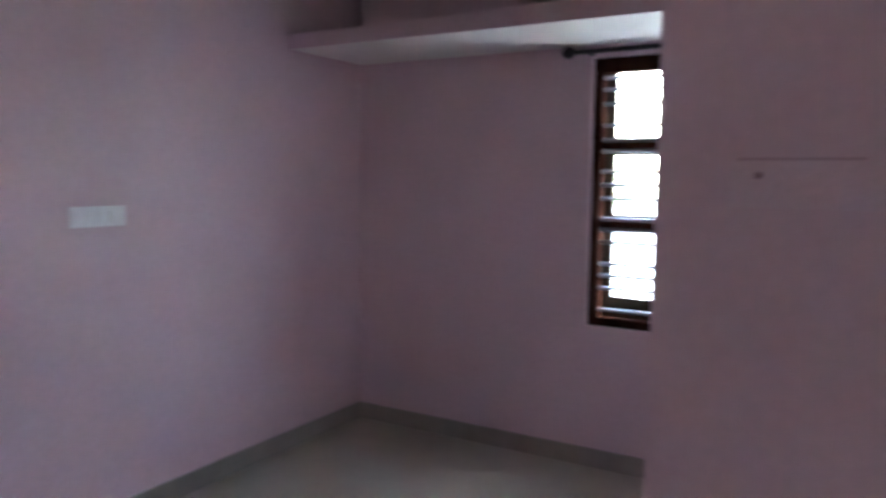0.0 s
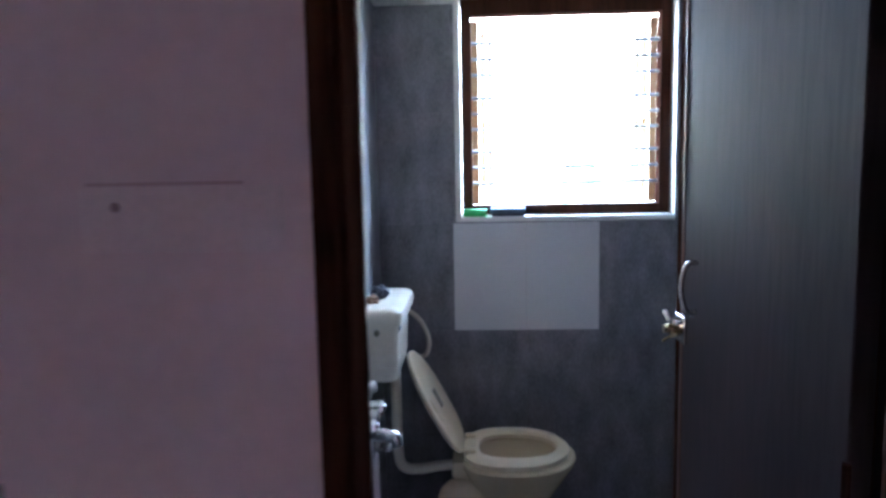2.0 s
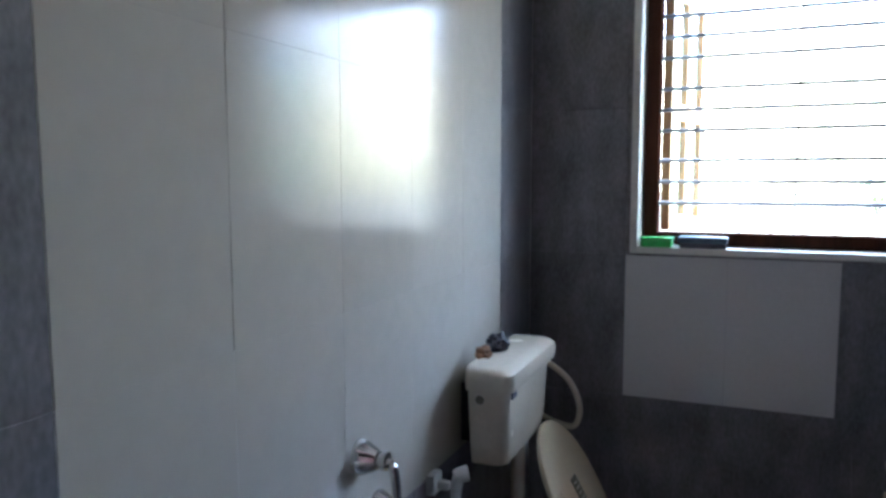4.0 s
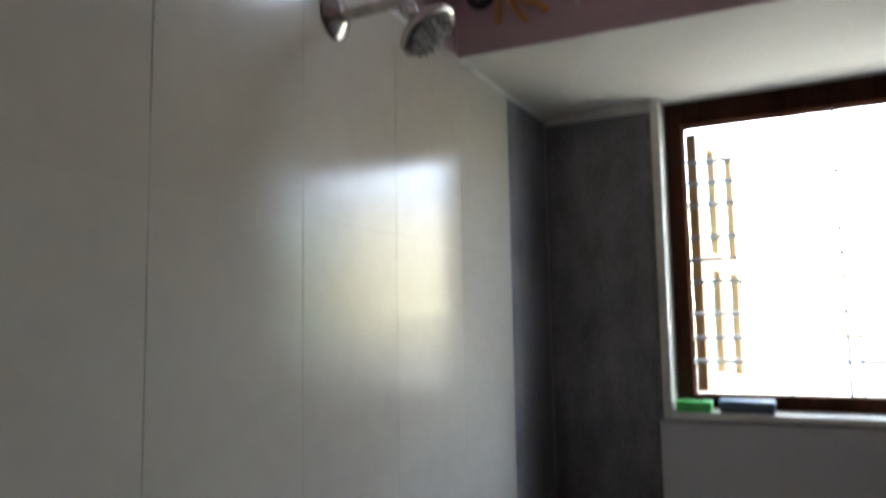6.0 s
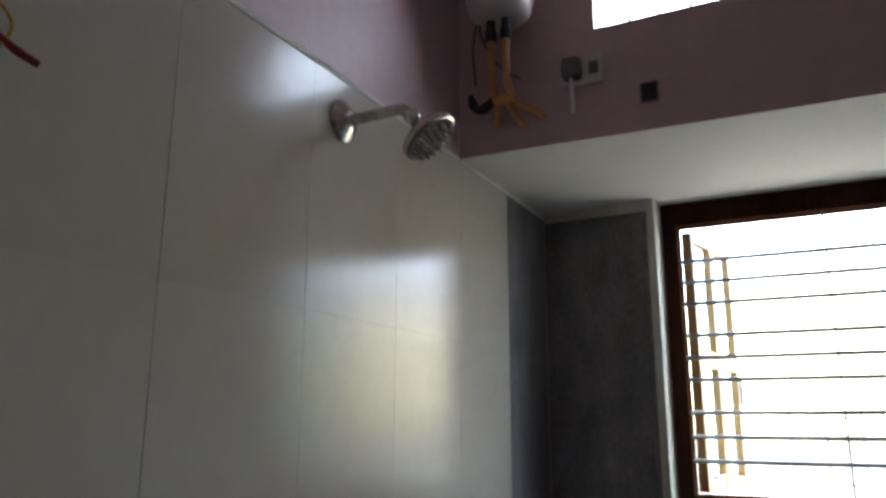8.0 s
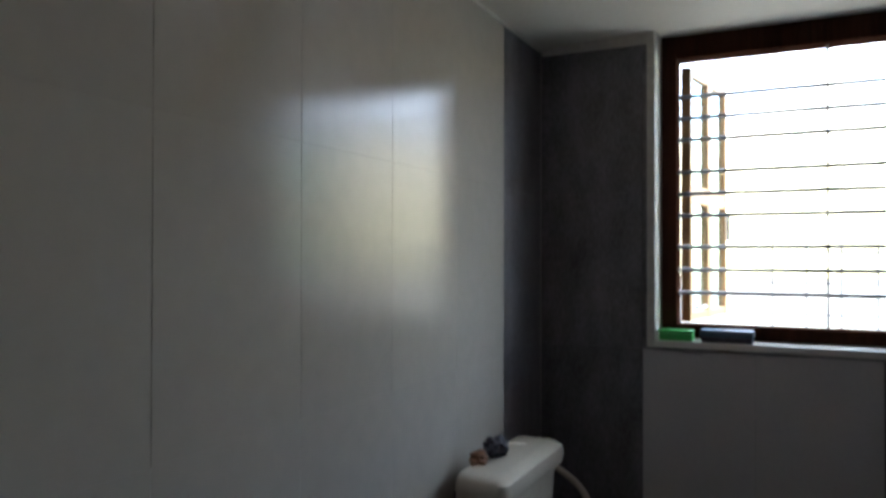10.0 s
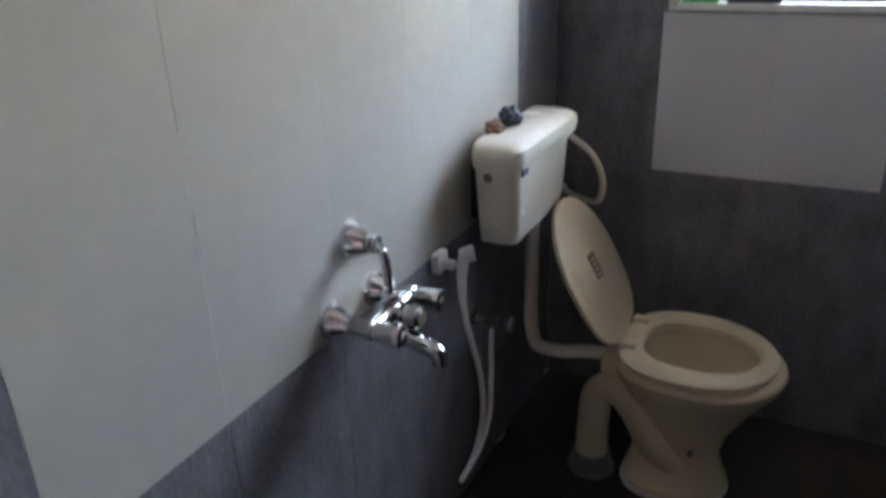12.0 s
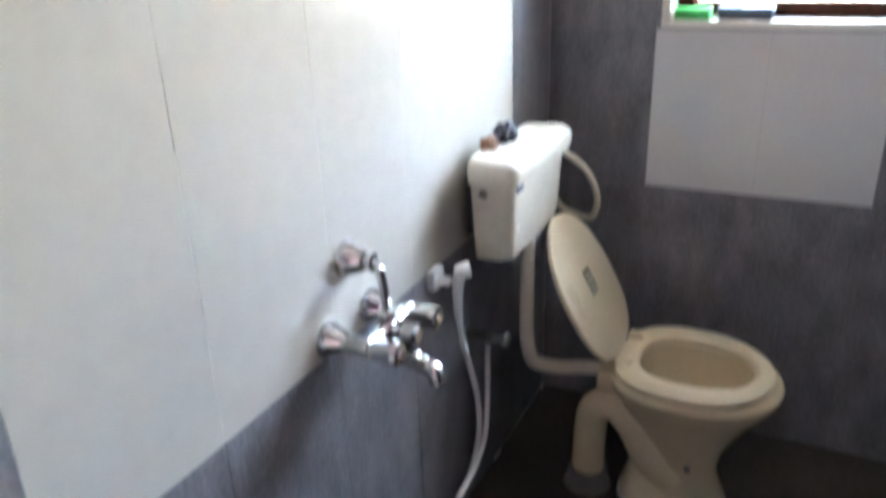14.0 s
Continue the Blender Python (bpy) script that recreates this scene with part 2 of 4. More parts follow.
def tile_piece(wall, axis, u0, u1, v0, v1, at, mat, depth=0.008, gap=0.0008, vgap=None, ease=0.0010, name="tile"):
    """One tile, with eased edges. axis: '+x', '-y', ... is the way its face looks; u, v its two edges."""
    w, h = round(u1 - u0 - 2 * gap, 5), round(v1 - v0 - 2 * (gap if vgap is None else vgap), 5)
    key = (axis, w, h, mat.name, depth)
    if key not in TILE_MESHES:
        e = ease
        back = [(-w / 2, -h / 2), (w / 2, -h / 2), (w / 2, h / 2), (-w / 2, h / 2)]
        front = [(x - math.copysign(e, x), y - math.copysign(e, y)) for x, y in back]
        sign = 1 if axis[0] == "+" else -1

        def place(p, out):
            o = sign * out
            return {"x": (o, p[0], p[1]), "y": (p[0], o, p[1]), "z": (p[0], p[1], o)}[axis[1]]
        verts = [place(p, -depth) for p in back] + [place(p, -e) for p in back] + [place(p, 0) for p in front]
        faces = [(8, 9, 10, 11), (3, 2, 1, 0)]
        for s in (0, 4):
            faces += [(s + k, s + (k + 1) % 4, s + 4 + (k + 1) % 4, s + 4 + k) for k in range(4)]
        me = bpy.data.meshes.new(name)
        me.from_pydata(verts, [], faces)
        bm = bmesh.new()
        bm.from_mesh(me)
        bmesh.ops.recalc_face_normals(bm, faces=bm.faces)
        bm.to_mesh(me)
        bm.free()
        me.materials.append(mat)
        TILE_MESHES[key] = me
    ob = new(name, TILE_MESHES[key])
    u, v = (u0 + u1) / 2, (v0 + v1) / 2
    ob.location = {"x": (at, u, v), "y": (u, at, v), "z": (u, v, at)}[axis[1]]
    ob.parent = wall
    return ob


# ---- structure: bathroom ----
H = 2.95          # ceiling height
ROWS = (0.0, 0.33, 0.78, 1.23, 1.68, 2.122)
COLS = (0.0, -0.307, -0.606, -0.905, -1.197, -1.501, -1.796, -2.10)
FAR = (0.0, 0.308, 0.607, 0.907, 1.207, 1.36)

wall_bath_left = structure("wall_bath_left", boxes((-0.15, -0.009, -2.109, 0.23, 0, 2.13), (-0.15, -0.004, -2.109, 0.23, 2.13, H)), PINK, "pink painted wall shared by bedroom and bathroom", "wall")
part("grout", boxes((-0.009, -0.0022, -1.796, -0.307, 1.23, 2.122)), DARK_GROUT, wall_bath_left)
part("grout", boxes((-0.009, -0.0003, -1.796, -0.307, 0.782, 1.23)), WALL_GROUT, wall_bath_left)
part("grout", boxes((-0.009, -0.002, -2.10, 0, 0, 0.78), (-0.009, -0.002, -0.307, 0, 0.78, 2.122), (-0.009, -0.002, -2.10, -1.796, 0.78, 2.122)), LIGHT_GROUT, wall_bath_left)
part("plaster_strip", boxes((-0.009, 0.003, -0.61, 0.0, 2.118, 2.131), (-0.009, 0.0015, -2.1, -0.61, 2.121, 2.132), bevel=0.001), PLASTER, wall_bath_left, "rough white plaster smear over the tiles")

wall_bath_far = structure("wall_bath_far", boxes((-0.009, 0.343, 0.009, 0.23, 0, 2.15), (1.21, 1.50, 0.009, 0.23, 0, 2.15), (0.343, 1.21, 0.009, 0.23, 0, 1.235)), WHITE_PAINT, "outer bathroom wall with a window opening", "wall")
part("grout", boxes((0, 0.343, 0.002, 0.009, 0, 2.12), (1.21, 1.36, 0.002, 0.009, 0, 2.12), (0.343, 1.21, 0.002, 0.009, 0, 1.235)), LIGHT_GROUT, wall_bath_far)
part("plaster_edge", boxes((0.320, 0.343, -0.006, 0.009, 1.235, 2.15), (0.004, 0.335, -0.003, 0.009, 2.108, 2.145), bevel=0.002), PLASTER, wall_bath_far, "white plaster edging of the window recess")
for x, z0, z1 in ((0.955, 0.50, 0.68), (0.93, 0.58, 0.66), (0.72, 0.30, 0.42)):
    part("drip_stain", tube([(x, 0.0005, z1), (x + 0.004, 0.0002, (z0 + z1) / 2), (x + 0.002, 0.0006, z0)], 0.001, 6, radii=(0.0012, 0.0016, 0.0006)), LIME, wall_bath_far, "thin pale lime drip")
wall_bath_right = structure("wall_bath_right", boxes((1.369, 1.50, -2.23, 0.009, 0, H)), PINK, "bathroom side wall behind the open door", "wall")
part("grout", boxes((1.362, 1.369, -2.10, 0.0, 0, 2.12)), LIGHT_GROUT, wall_bath_right)
wall_door = structure("wall_door", boxes((-0.15, 0.238, -2.23, -2.109, 0, H), (0.985, 1.369, -2.23, -2.109, 0, H), (0.238, 0.985, -2.23, -2.109, 2.085, H)), PINK, "pink painted wall with the bathroom doorway", "wall")
part("grout", boxes((0.0, 0.22, -2.109, -2.102, 0, 2.12), (1.0, 1.36, -2.109, -2.102, 0, 2.12)), LIGHT_GROUT, wall_door)
part("paint_patch", boxes((-0.03, 0.205, -2.2315, -2.229, 1.40, 1.475), bevel=0.0005), PATCH, wall_door, "paler filled patch of paint")
part("patch_line", boxes((-0.02, 0.16, -2.2322, -2.229, 1.476, 1.480)), material("scratch_brown", (0.42, 0.29, 0.30), 0.7), wall_door, "thin dark scratch")
part("nail_hole", lathe([(0.006, 0), (0.004, 0.003)], pose(0.012, -2.2315, 1.452, 90, 0, 0), 10), material("hole_dark", (0.30, 0.20, 0.21), 0.9), wall_door)

def soffit_at(x, y):
    """The slab hangs a little lower at its outer corner and rises towards the window."""
    back = min(1, max(0, (y + 0.611) / 0.611))
    return 2.128 - 0.0155 * x * (1 - back) + 0.045 * min(x, 0.4) * back


def settle(bm, z, lift=0.0):
    """Lays the verts at height z on the slab's uneven underside."""
    for v in bm.verts:
        if abs(v.co.z - z) < 0.001:
            v.co.z = soffit_at(v.co.x, v.co.y) + lift
    return bm


wall_upper = structure("wall_upper_pink", settle(boxes((0.0, 0.349, -0.612, -0.50, 2.133, H), (0.70, 1.369, -0.612, -0.50, 2.133, H), (0.349, 0.70, -0.612, -0.50, 2.133, 2.392), (0.349, 0.70, -0.612, -0.50, 2.66, H)), 2.133, 0.0015), PINK, "pink upper bathroom wall with a ventilator opening", "wall")
soffit = structure("soffit_slab", settle(boxes((-0.004, 0.34, -0.6112, 0.0, 2.131, 2.23), (0.34, 1.369, -0.6112, 0.0, 2.131, 2.23), (-0.004, 0.34, 0.0, 0.23, 2.131, 2.23), (0.34, 1.369, 0.0, 0.23, 2.131, 2.23)), 2.131), WHITE_PAINT, "off-white concrete soffit above the window", "ceiling slab")
ceiling_bath = structure("ceiling_bathroom", boxes((-0.15, 1.50, -2.23, -0.50, H, H + 0.1)), WHITE_PAINT, "plain white bathroom ceiling", "ceiling")
floor_bath = structure("floor_bathroom", boxes((-0.15, 1.50, -2.109, 0.23, -0.08, -0.003)), FLOOR_GROUT, "dark tiled wet bathroom floor", "floor")

# ---- structure: bedroom ----
wall_bed_left = structure("wall_bedroom_left", boxes((-2.61, -2.46, -5.6, 0.23, 0, H)), PINK, "pink painted bedroom wall", "wall")
wall_bed_far = structure("wall_bedroom_far", boxes((-2.46, -1.06, 0.0, 0.23, 0, H), (-1.06, -0.22, 0.0, 0.23, 0, 0.715), (-1.06, -0.22, 0.0, 0.23, 2.03, H), (-0.22, -0.15, 0.0, 0.23, 0, H)), PINK, "pink painted bedroom wall with a tall barred window", "wall")
# the opening is added out of view to let sky light in
wall_bed_right = structure("wall_bedroom_right", boxes((1.50, 1.65, -4.8, -2.23, 0, H), (1.50, 1.65, -5.6, -5.1, 0, H), (1.50, 1.65, -5.1, -4.8, 2.1, H)), PINK, "pink bedroom side wall with an added light opening", "wall")
wall_bed_back = structure("wall_bedroom_back", boxes((-2.61, 1.65, -5.75, -5.6, 0, H)), PINK, "plain pink bedroom wall", "wall")
ceiling_bed = structure("ceiling_bedroom", boxes((-2.61, -0.15, -2.23, 0.23, H, H + 0.1), (-2.61, 1.65, -5.75, -2.23, H, H + 0.1)), WHITE_PAINT, "plain bedroom ceiling", "ceiling")
loft_slab = structure("loft_slab", boxes((-2.46, -0.15, -0.60, 0.0, 2.085, 2.155), bevel=0.004), WHITE_PAINT, "off-white concrete loft slab over the bedroom window", "loft slab")
part("fascia", boxes((-2.459, -0.151, -0.604, -0.5995, 2.083, 2.157)), PINK, loft_slab, "pink painted slab edge")
# unseen slab, added to keep direct sun out of the side opening
structure("sun_block_slab", boxes((1.65, 4.2, -5.75, -2.23, 2.6, 2.72)), WHITE_PAINT, "added slab outside the bedroom, blocking the sun", "slab")
floor_bed = structure("floor_bedroom", boxes((-2.46, -0.15, -2.23, 0.0, -0.08, 0.0), (-2.46, 1.60, -5.6, -2.23, -0.08, 0.0), (0.235, 0.985, -2.23, -2.11, -0.08, 0.002)), ROOM_FLOOR, "plain beige bedroom floor", "floor")
structure("skirting_left", boxes((-2.46, -2.448, -5.6, 0.0, 0, 0.095), bevel=0.002), SKIRTING, "grey-green skirting along the pink wall", "skirting")
structure("skirting_far", boxes((-2.447, -0.15, -0.012, 0.0, 0, 0.095), bevel=0.002), SKIRTING, "grey-green skirting under the bedroom window", "skirting")
structure("skirting_partition", boxes((-0.162, -0.15, -2.23, -0.013, 0, 0.095), (-0.162, 0.215, -2.242, -2.23, 0, 0.095), bevel=0.002), SKIRTING, "grey-green skirting round the partition wall", "skirting")


# ---- doors and windows ----
def door_frame():
    ob = thing("door_1", (0.61, -2.17, 0), "dark polished wooden bathroom door frame with open door", "door", kind="structure")
    for x0, x1, inner in ((0.237, 0.268, 1), (0.935, 1.0, -1)):
        bm = boxes((x0, x1, -2.238, -2.088, 0, 2.10), bevel=0.005)
        box(bm, x1 if inner > 0 else x0 - 0.012, x1 + 0.009 if inner > 0 else x0, -2.236, -2.137, 0, 2.04, bevel=0.004)
        part("jamb", bm, WOOD, ob, smooth=False)
        xa = x1 - 0.013 if inner > 0 else x0 + 0.004
        part("rebate_face", boxes((x1 - 0.001, x1 + 0.0015, -2.1345, -2.093, 0, 2.035) if inner > 0 else (x0 - 0.0015, x0 + 0.001, -2.1345, -2.093, 0, 2.035)), GLOSSY_WOOD, ob, "smooth varnished rebate")
        part("edge_bead", tube([(x1 + 0.008 if inner > 0 else x0 - 0.012, -2.1385, 0.0), (x1 + 0.008 if inner > 0 else x0 - 0.012, -2.1385, 2.035)], 0.0035, 8, False), VARNISH, ob, "worn glossy edge")
        part("moulding", tube([(xa + 0.004, -2.084, 0.0), (xa + 0.004, -2.084, 2.04)], 0.008, 8, False), WOOD, ob)
    part("head", boxes((0.268, 0.935, -2.238, -2.088, 2.035, 2.10), bevel=0.006), WOOD, ob)
    # the leaf stands open into the bathroom
    hinge, turn = Vector((0.920, -2.085, 0)), 93.1
    m = Matrix.Translation(hinge) @ Matrix.Rotation(radians(turn), 4, "Z")
    bm = boxes((0, 0.715, -0.017, 0.017, 0.012, 2.03), bevel=0.003)
    bm.transform(m)
    leaf = part("door_leaf", bm, DOOR_SKIN, ob, "dark brown flush door leaf, standing open")
    bm = boxes((0.690, 0.7175, -0.0185, 0.0185, 0.012, 2.03), bevel=0.003)
    bm.transform(m)
    part("edge_lipping", bm, WOOD, leaf)
    bm = boxes((0.668, 0.682, 0.0165, 0.0195, 0.03, 2.0), bevel=0.001)
    bm.transform(m)
    part("bead", bm, BEAD, leaf)
    bm = tube([(0.585, 0.017, 1.275), (0.585, 0.040, 1.270), (0.587, 0.050, 1.225), (0.587, 0.040, 1.175), (0.585, 0.017, 1.17)], 0.0055, 10)
    bm.transform(m)
    part("pull_handle", bm, OLD_CHROME, leaf, "dark bowed metal pull handle", True)
    bm = boxes((0.64, 0.705, 0.017, 0.024, 1.085, 1.145), bevel=0.002)
    bm.transform(m)
    lock = part("lock_plate", bm, OLD_CHROME, leaf)
    bm = tube([(0.655, 0.022, 1.135), (0.660, 0.045, 1.135), (0.678, 0.050, 1.143), (0.692, 0.050, 1.150)], 0.0075, 8)
    bm.transform(m)
    part("lever", bm, CHROME, lock, "bright worn lever", True)
    bm = lathe([(0.012, 0), (0.013, 0.02), (0.009, 0.030), (0.010, 0.036)], pose(0.675, 0.022, 1.115, -90, 0, 0), 14)
    bm.transform(m)
    part("knob", bm, BRASS, lock, "", True)
    bm = tube([(0.655, 0.03, 1.108), (0.675, 0.045, 1.096), (0.69, 0.055, 1.083)], 0.004, 6)
    bm.transform(m)
    part("bolt", bm, BRASS, lock, "", True)
    for z in (0.25, 1.0, 1.8):
        bm = tube([(0.0, 0.018, z), (0.0, 0.018, z + 0.09)], 0.006, 8, False)
        bm.transform(m)
        part("hinge", bm, WOOD, leaf)


def shutter(window, hinge, turn, wide, zs, cols, flip=1, wood=None, st=0.042, r=0.055, glass=None, foot=0.0):
    """A glazed wooden shutter leaf on its hinge; zs: the heights of its rails, from foot to top."""
    m = Matrix.Translation(hinge) @ Matrix.Rotation(radians(turn), 4, "Z")
    z0, z1 = zs[0], zs[-1]
    bm = bmesh.new()
    xs = np.linspace(0, wide, cols + 1)
    for x in xs:
        box(bm, max(0, x - st / 2), min(wide, x + st / 2), -0.015, 0.015, z0, z1, bevel=0.003)
    for z in zs:
        box(bm, 0.001, wide - 0.001, -0.0135, 0.0135, max(z0 + 0.001, z - r / 2), min(z1 - 0.001, z + r / 2), bevel=0.003)
    if foot:
        box(bm, 0.002, wide - 0.002, -0.0125, 0.0125, z0 + 0.002, z0 + foot, bevel=0.003)
    bm.transform(m)
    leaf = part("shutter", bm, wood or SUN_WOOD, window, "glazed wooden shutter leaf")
    for xa, xb in zip(xs, xs[1:]):
        for za, zb in zip(zs, zs[1:]):
            bm = boxes((xa + 0.012, xb - 0.012, -0.003, 0.003, za + 0.015, zb - 0.015))
            bm.transform(m)
            pane = part("pane", bm, glass or BLUE_GLASS, leaf)
            pane.visible_shadow = False
    bm = boxes((wide - 0.03, wide - 0.012, -0.026 * flip - 0.006, -0.026 * flip + 0.006, z0 + 0.25, z0 + 0.34), bevel=0.003)
    bm.transform(m)
    part("catch", bm, OLD_CHROME, leaf)
    bm = tube([(0.05, -0.012 * flip, z0 + 0.04), (0.05, -0.03 * flip, z0 + 0.04), (0.085, -0.034 * flip, z0 + 0.043)], 0.005, 6)
    bm.transform(m)
    part("stay_pin", bm, OLD_CHROME, leaf)


def barred_window(name, label, x0, x1, z0, z1, y, bars, transoms=(), uprights=(), closed=False):
    ob = thing(name, ((x0 + x1) / 2, y, z0), label, "window", kind="structure")
    f = 0.043
    for a, b in ((x0, x0 + f), (x1 - f, x1)):
        part("window_frame_post", boxes((a, b, y - 0.035, y + 0.045, z0, z1), bevel=0.003), WOOD, ob)
    for a, b in ((z0, z0 + f * 0.9), (z1 - f * 1.6, z1)):
        part("window_frame_rail", boxes((x0 + f, x1 - f, y - 0.034, y + 0.044, a, b), bevel=0.003), WOOD, ob)
    for z in transoms:
        part("transom", boxes((x0 + f, x1 - f, y - 0.02, y + 0.03, z - 0.014, z + 0.014), bevel=0.003), WOOD, ob)
    for z in bars:
        part("bar", tube([(x0 + f - 0.002, y, z), (x1 - f + 0.002, y, z)], 0.0088 if closed else 0.0066, 8, False), BAR, ob)
    for x in uprights:
        part("upright_rod", tube([(x, y + 0.002, z0 + 0.035), (x, y + 0.002, z1 - 0.055)], 0.0035, 6, False), BAR, ob)
    wide = min(0.40, (x1 - x0 - 2 * f) / 2)
    if closed:
        zs = (z0 + 0.005, *transoms, z1 - 0.01)
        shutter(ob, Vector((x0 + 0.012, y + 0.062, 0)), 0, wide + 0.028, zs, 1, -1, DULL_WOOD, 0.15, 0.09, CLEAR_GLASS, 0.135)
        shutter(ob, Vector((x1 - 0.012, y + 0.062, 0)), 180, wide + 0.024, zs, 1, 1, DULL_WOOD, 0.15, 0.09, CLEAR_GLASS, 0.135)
    else:
        zs = np.linspace(z0 + 0.04, z1 - 0.075, 3)
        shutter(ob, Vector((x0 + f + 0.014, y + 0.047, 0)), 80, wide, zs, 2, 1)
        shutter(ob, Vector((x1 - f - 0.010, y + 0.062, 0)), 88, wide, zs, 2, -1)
    return ob


door_frame()
bath_bars = (1.389, 1.456, 1.523, 1.616, 1.680, 1.745, 1.840, 1.904, 1.968)
window_1 = barred_window("window_1", "dark wooden bathroom window with horizontal steel bars, shutters open", 0.347, 1.207, 1.258, 2.145, 0.115, bath_bars, uprights=(0.785,))
part("window_sill", boxes((0.343, 1.21, -0.008, 0.23, 1.2355, 1.256), bevel=0.003), WHITE_PAINT, window_1, "white painted sill")
bed_bars = (0.797, 0.905, 0.968, 1.026, 1.134, 1.197, 1.25, 1.351, 1.417, 1.484, 1.582, 1.636, 1.707, 1.811, 1.881, 1.937)
window_2 = barred_window("window_2", "tall dark brown barred bedroom window with closed glazed shutters", -1.058, -0.222, 0.717, 2.028, 0.06, bed_bars, transoms=(1.225, 1.607), closed=True)

vent = thing("window_3", (0.52, -0.55, 2.392), "small bright ventilator with vertical slats", "window", kind="structure")
for z in (2.40, 2.65):
    part("vent_frame_rail", boxes((0.351, 0.698, -0.575, -0.545, z - 0.006, z + 0.006), bevel=0.002), BAR, vent)
for x in (0.42, 0.49, 0.56, 0.63):
    part("vent_bar", tube([(x, -0.56, 2.40), (x, -0.56, 2.65)], 0.004, 6, False), BAR, vent)


# ---- outdoors ----
structure("ground", boxes((-400, 400, 0.235, 600, -0.6, -0.35), (1.66, 400, -400, 0.235, -0.6, -0.35)), GROUND, "pale sunlit ground", "ground")


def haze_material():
    """Emissive distance: sunlit pale foliage painted low down, glowing white sky above."""
    mat = bpy.data.materials.new("glowing_haze_backdrop")
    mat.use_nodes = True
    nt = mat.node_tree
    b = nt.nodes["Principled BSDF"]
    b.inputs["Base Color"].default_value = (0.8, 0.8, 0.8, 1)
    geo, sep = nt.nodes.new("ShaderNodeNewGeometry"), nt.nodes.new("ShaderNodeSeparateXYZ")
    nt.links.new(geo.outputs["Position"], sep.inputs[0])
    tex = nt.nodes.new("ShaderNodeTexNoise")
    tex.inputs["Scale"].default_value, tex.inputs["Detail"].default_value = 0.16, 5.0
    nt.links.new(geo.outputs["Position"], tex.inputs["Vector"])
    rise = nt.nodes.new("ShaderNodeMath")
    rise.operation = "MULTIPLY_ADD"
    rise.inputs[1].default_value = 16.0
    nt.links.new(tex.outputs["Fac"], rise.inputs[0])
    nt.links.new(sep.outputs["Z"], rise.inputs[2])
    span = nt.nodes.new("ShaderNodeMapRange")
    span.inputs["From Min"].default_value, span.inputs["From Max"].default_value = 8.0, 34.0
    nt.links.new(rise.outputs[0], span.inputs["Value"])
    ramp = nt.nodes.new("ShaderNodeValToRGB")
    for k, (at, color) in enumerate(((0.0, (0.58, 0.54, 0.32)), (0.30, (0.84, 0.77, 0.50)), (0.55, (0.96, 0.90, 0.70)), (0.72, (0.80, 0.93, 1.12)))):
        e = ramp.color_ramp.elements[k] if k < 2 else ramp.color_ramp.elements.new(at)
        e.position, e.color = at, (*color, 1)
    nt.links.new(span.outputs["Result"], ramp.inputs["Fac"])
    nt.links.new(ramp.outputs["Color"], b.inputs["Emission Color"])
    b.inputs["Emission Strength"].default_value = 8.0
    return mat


# an added glowing panel stands in for the distance and lights the rooms
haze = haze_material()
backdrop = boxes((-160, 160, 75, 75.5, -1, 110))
structure("backdrop", backdrop, haze, "glowing backdrop panel in place of hazy sky and sunlit foliage", "sky")


def garden_grille():
    ob = thing("outer_grille", (0.9, 0.75, 1.05), "thin welded wire grille outside the window", "grille")
    for x in np.arange(0.62, 1.45, 0.11):
        part("wire", tube([(x, 0.75, 1.05), (x, 0.75, 1.56)], 0.0042, 5, False), BAR, ob)
    for z in np.arange(1.07, 1.56, 0.11):
        part("wire", tube([(0.6, 0.753, z), (1.45, 0.753, z)], 0.0042, 5, False), BAR, ob)
    for x in (1.47,):
        part("post", tube([(x, 0.75, -0.35), (x, 0.75, 1.6)], 0.012, 6, False), BAR, ob)


garden_grille()


def leafy_bush(name, x, y, size, seed):
    rng = random.Random(seed)
    ob = thing(name, (x, y, -0.35), "green leafy shrub standing on pale ground", "shrub", "shrubs outside")
    bm = bmesh.new()
    for k in range(5):
        a = k * 1.256 + rng.random()
        tube([(x, y, -0.36), (x + 0.2 * size * math.cos(a), y + 0.2 * size * math.sin(a), 0.35 * size), (x + 0.45 * size * math.cos(a), y + 0.45 * size * math.sin(a), 0.9 * size)], 0.03, 5, radii=(0.035, 0.008), bm=bm)
    part("trunk", bm, BARK, ob)
    bm = bmesh.new()
    for _ in range(900):
        d = Vector((rng.gauss(0, 1), rng.gauss(0, 1), rng.gauss(0, 0.8))).normalized() * size * 0.75 * rng.uniform(0.35, 1) ** 0.5
        c = Vector((x, y, -0.3 + size * 0.75)) + d * (1 + 0.25 * math.sin(5 * d.x + 3 * d.z))
        q = Euler((rng.uniform(0, 6), rng.uniform(0, 6), rng.uniform(0, 6))).to_matrix()
        s = size * rng.uniform(0.05, 0.09)
        bm.faces.new([bm.verts.new(c + q @ Vector(p) * s) for p in ((-1, 0, 0), (0, -0.45, 0.1), (1, 0, 0), (0, 0.45, 0.1))])
    part("crown", bm, LEAF, ob)


for i, (x, y, s) in enumerate(((5.4, 34, 1.3), (9.0, 38, 1.5), (-12.0, 34, 1.6))):
    leafy_bush("shrub", x, y, s, i)


